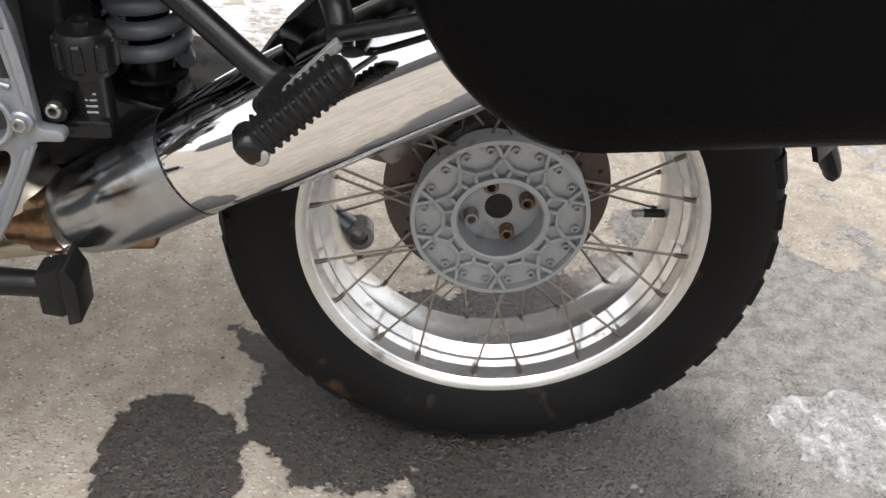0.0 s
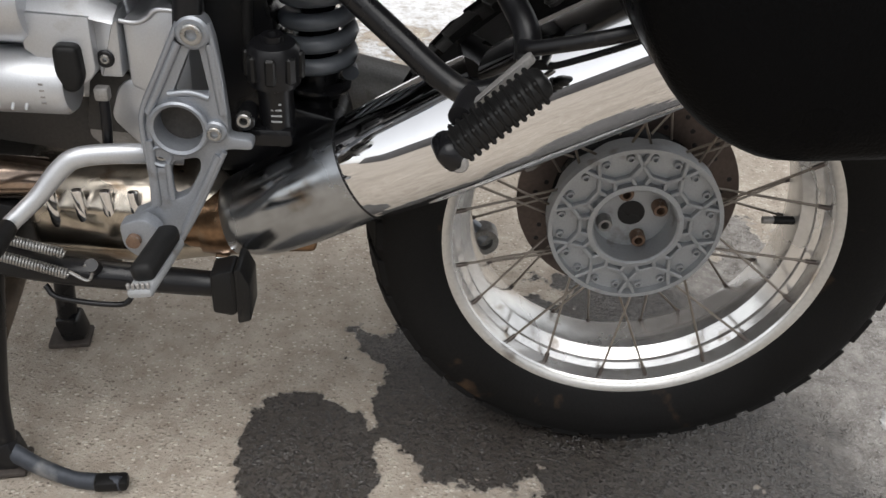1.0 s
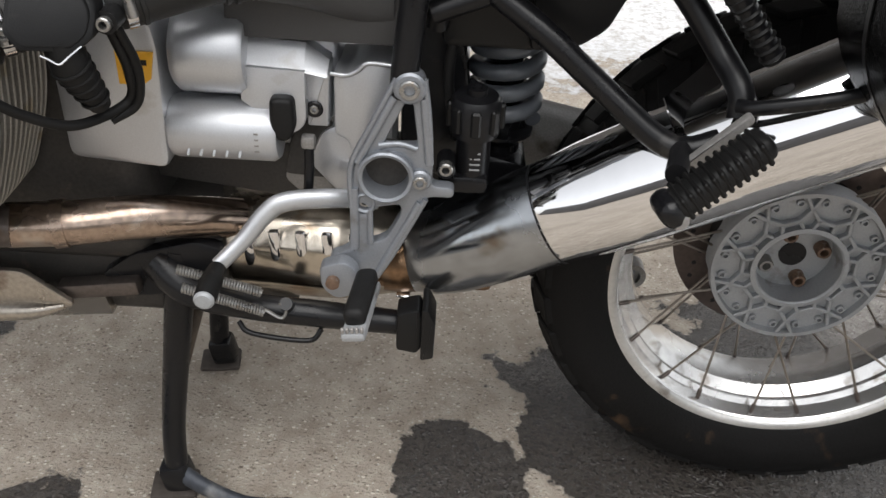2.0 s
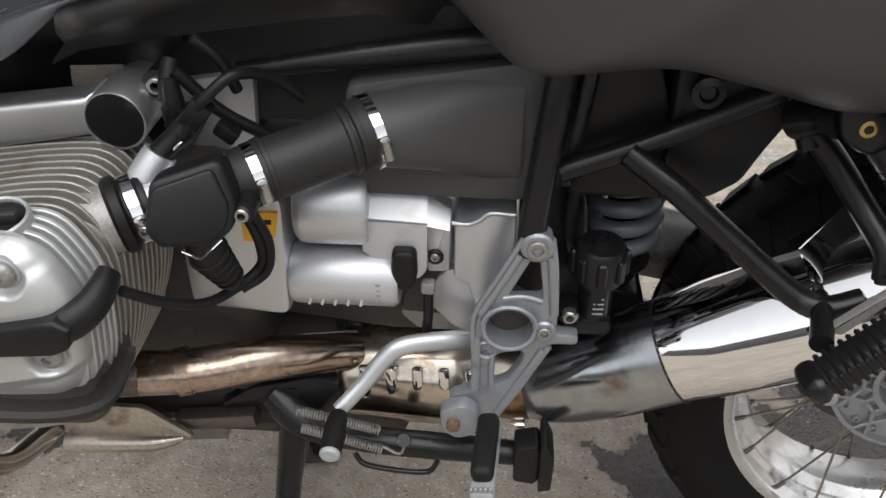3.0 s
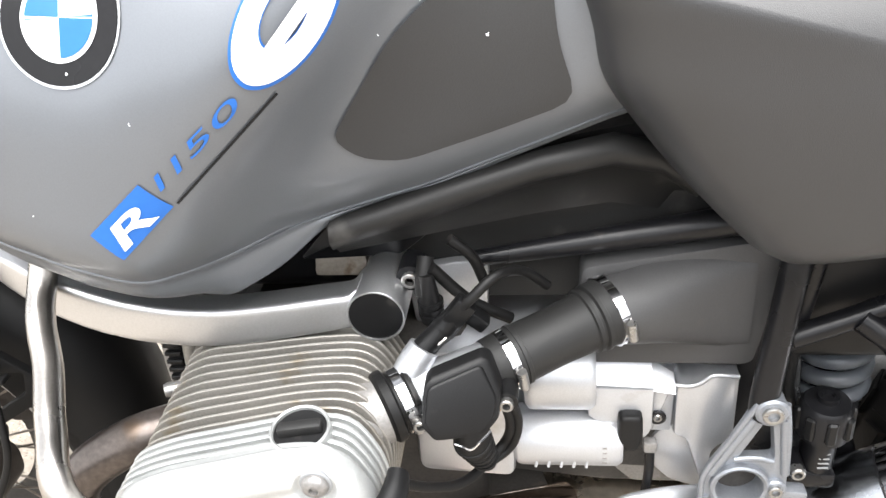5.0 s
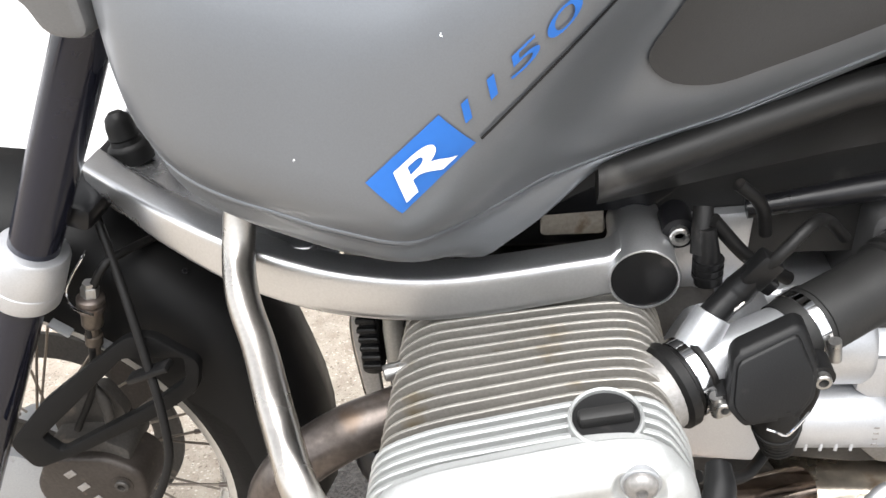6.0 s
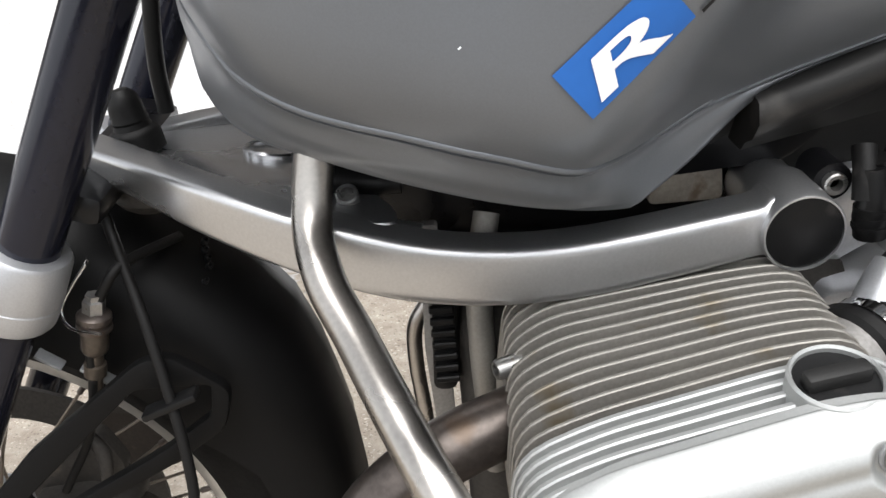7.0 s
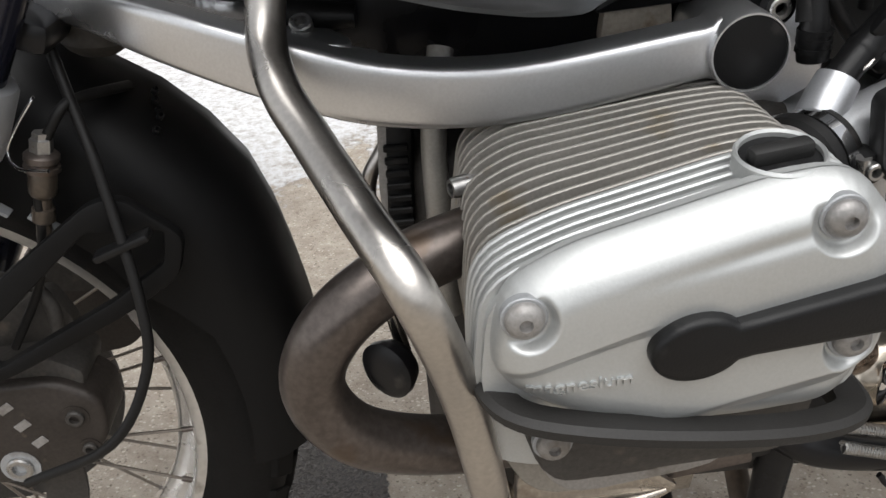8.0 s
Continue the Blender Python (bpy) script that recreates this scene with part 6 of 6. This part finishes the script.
stay = part("mudguard_stay", slab(rounded([(-1.40, 0.498), (-1.355, 0.542), (-1.262, 0.604), (-1.240, 0.604), (-1.203, 0.565), (-1.213, 0.531), (-1.257, 0.507), (-1.341, 0.474), (-1.385, 0.462)], 0.010), -0.110, -0.100,
                                  holes=[rounded([(-1.270, 0.581), (-1.216, 0.573), (-1.221, 0.546), (-1.263, 0.521), (-1.356, 0.481), (-1.368, 0.501)], 0.005)], bevel=0.002, m=Matrix(((1, 0, 0, -0.005), (0.19, 1, 0, 0.229), (0, 0, 1, 0.011), (0, 0, 0, 1)))), MATT, fender, "dusty black mudguard stay")
bolt(at(-1.380, -0.131, 0.4965), 0.006, 0.004, fender, HUB)
part("caliper_bracket", slab(rounded([(-1.40, 0.50), (-1.33, 0.53), (-1.315, 0.49), (-1.345, 0.455), (-1.40, 0.45)], 0.01), -0.085, -0.07, bevel=0.003), GRIME_SHADE, bike, "grimy brake caliper bracket")
part("wheel_sensor", tube([(-1.338, -0.095, 0.545), (-1.325, -0.098, 0.520), (-1.328, -0.098, 0.490)], [0.005, 0.006, 0.005], 12), GRIME_SHADE, bike)

# hoses at the fork
for pts, r, m_ in (([(-1.2842, -0.070, 0.7428), (-1.267, -0.0953, 0.6794), (-1.2535, -0.1175, 0.632), (-1.240, -0.145, 0.545), (-1.245, -0.158, 0.49), (-1.2819, -0.1695, 0.4342), (-1.3652, -0.1495, 0.3873)], 0.0042, RUBBER),
                   ([(-1.245, -0.03, 0.672), (-1.262, -0.080, 0.682), (-1.2734, -0.0988, 0.6805), (-1.2898, -0.1044, 0.6591)], 0.0040, RUBBER),
                   ([(-1.304, -0.108, 0.622), (-1.310, -0.108, 0.590), (-1.325, -0.108, 0.545), (-1.36, -0.105, 0.49)], 0.0036, RUBBER),
                   ([(-1.296, -0.085, 0.686), (-1.292, -0.100, 0.688), (-1.306, -0.100, 0.672), (-1.320, -0.098, 0.652), (-1.312, -0.108, 0.642), (-1.285, -0.1237, 0.6439)], 0.0014, CHROME),
                   ([(-1.258, 0.05, 0.75), (-1.256, 0.05, 0.80), (-1.242, 0.05, 0.87), (-1.21, 0.05, 0.94), (-1.18, 0.05, 1.02)], 0.007, RUBBER)):
    part("brake_hose", tube(pts, r, 10), m_, bike)
stack = toward((-1.2915, -0.104, 0.662), (-1.312, -0.104, 0.580))
union = part("hose_union", lathe([(0.0062, -0.004), (0.0062, 0.0), (0.0082, 0.001), (0.0082, 0.011), (0.0062, 0.012), (0.0062, 0.016)], stack, 6), BOLT, bike, "bright hexagon union of the brake line", smooth=20)
part("union_collar", lathe([(0.006, 0.010), (0.0105, 0.011), (0.0125, 0.013), (0.0125, 0.017), (0.0105, 0.0185), (0.0105, 0.020), (0.0128, 0.021), (0.0128, 0.025), (0.009, 0.0265)], stack, 24), HEADDARK, union)
part("union_body", lathe([(0.0092, 0.026), (0.0100, 0.028), (0.0100, 0.042), (0.0085, 0.045), (0.0062, 0.047), (0.0062, 0.055), (0.0082, 0.056), (0.0082, 0.066), (0.0055, 0.068), (0.0055, 0.080)], stack, 20), mat("brown_fitting", (0.10, 0.082, 0.066), 0.4, 0.6, 0.2, 40, 300, 0.1), union)
part("line_bracket", block((0.022, 0.012, 0.003), pose(-1.344, -0.092, 0.607, 0, 40), 0.001), HUB, bike, "bare metal line bracket")
part("line_bracket", block((0.030, 0.012, 0.003), pose(-1.311, -0.090, 0.588, 0, 40), 0.001), HUB, bike)
part("joint_cap", lathe([(0.024, -0.012), (0.026, -0.004), (0.026, 0.004), (0.021, 0.010), (0.015, 0.014)], Matrix.Translation((-1.258, -0.035, 0.715)) @ pose(0, 0, 0, 180, 6, 0), 28), GRIME_SHADE, bike, "dark cup below the ball joint")
part("hose_guide", block((0.045, 0.016, 0.006), pose(-1.246, -0.132, 0.585, 0, -20), 0.002), PLASTIC, bike)

# fairing edge beside the fork
part("fairing_side", slab(rounded([(-1.36, 1.06), (-1.16, 1.06), (-1.155, 0.915), (-1.185, 0.918), (-1.195, 0.945), (-1.38, 0.98)], 0.012), -0.215, -0.19, bevel=0.006), GREYPANEL, bike, "dark grey fairing side panel")
# horn, lines and studs in front of the engine
part("far_strut", tube([(-1.035, -0.055, 0.640), (-1.055, -0.058, 0.608), (-1.0665, -0.060, 0.588), (-1.069, -0.060, 0.555), (-1.067, -0.060, 0.515), (-1.064, -0.060, 0.48), (-1.05, -0.06, 0.40)], 0.0065, 14), STEEL, bike, "bright steel strut")
part("oil_line", tube([(-1.005, -0.10, 0.70), (-1.014, -0.12, 0.66), (-1.016, -0.13, 0.60), (-1.012, -0.13, 0.50)], 0.0095, 12), FIN, bike)
# made-up beige plate in place of ground showing through the frame gap
part("gap_plate", slab(rounded([(-0.890, 0.690), (-0.886, 0.719), (-0.838, 0.719), (-0.836, 0.690)], 0.006), -0.092, -0.080, bevel=0.002), mat("gap_beige", (0.36, 0.32, 0.27), 0.6, 0.2, 0.2, 20, 300, 0.2, (0.2, 0.15, 0.11), 0.2), bike, "beige plate added for the pale ground in the gap above the cylinder")
part("front_bracket", slab(rounded([(-1.054, 0.50), (-1.058, 0.60), (-1.052, 0.70), (-1.040, 0.70), (-1.040, 0.50)], 0.003), -0.112, -0.104, bevel=0.001), ALUDARK, bike)
horn = part("rectifier", block((0.022, 0.05, 0.11), pose(-1.042, -0.09, 0.615, 0, 4), 0.008), PLASTIC, bike, "black finned rectifier")
for i in range(7):
    part("cooling_rib", block((0.018, 0.006, 0.005), pose(-1.043, -0.1165, 0.575 + 0.010 * i), 0.001, 1), PLASTIC, horn)
for dz in (0.0, -0.022):
    bolt(toward((-0.998, -0.200, 0.640 + dz), (-1.04, -0.218, 0.640 + dz)), 0.0068, 0.014, bike, BOLT, "exhaust_stud")
part("horn", lathe([(0.010, -0.02), (0.022, -0.012), (0.027, 0.0), (0.027, 0.006), (0.022, 0.010), (0.010, 0.012), (0, 0.012)], Matrix.Translation((-1.066, -0.085, 0.418)) @ pose(0, 0, 0, 90, 0, -40), 32), BLACK, bike, "round black horn ahead of the engine")
part("alternator_cover", block((0.06, 0.2, 0.22), Matrix.Translation((-1.0, 0.02, 0.55)), 0.02), ALUDARK, bike)
bolt(at(-0.786, -0.150, 0.7215), 0.0075, 0.004, bike)
part("frame_lug", lathe([(0.0125, -0.03), (0.0125, 0.0), (0, 0.0)], at(-0.786, -0.148, 0.7215), 20), BLACK, bike)


# melting flakes on the paint, the pad and the seat
def snow_flecks():
    rnd = random.Random(5)
    bm = bmesh.new()
    for i in range(18):
        if i < 5:
            x, z = rnd.uniform(-1.12, -0.86), rnd.uniform(0.86, 1.03)
            c = tank_point(x, z, 0.002)
        elif i < 9:
            x, z = rnd.uniform(-0.80, -0.68), rnd.uniform(0.89, 0.98)
            c = tank_point(x, z, 0.004)
        else:
            c = Vector((rnd.uniform(-0.36, -0.12), -0.2325, rnd.uniform(0.87, 0.91)))
        r = rnd.choice((0.0008, 0.0010, 0.0013)) if i < 5 else rnd.choice((0.0006, 0.0008, 0.0011))
        for j in range(rnd.randint(1, 3)):
            o = c + Vector((rnd.uniform(-r, r), 0, rnd.uniform(-r, r)))
            bmesh.ops.create_icosphere(bm, subdivisions=2, radius=r * rnd.uniform(0.5, 0.9), matrix=Matrix.Translation(o) @ pose(0, 0, 0, 0, rnd.uniform(0, 180), 0) @ Matrix.Diagonal((1.5, 0.35, 0.8, 1)))
    ob = part("snow_flecks", bm, mat("melting_snow", (0.82, 0.84, 0.86), 0.4, 0, 0.05, 40, 300, 0.1))
    tagged(ob, "small white flecks of melting snow on tank and seat", "snow", kind="stuff")


snow_flecks()
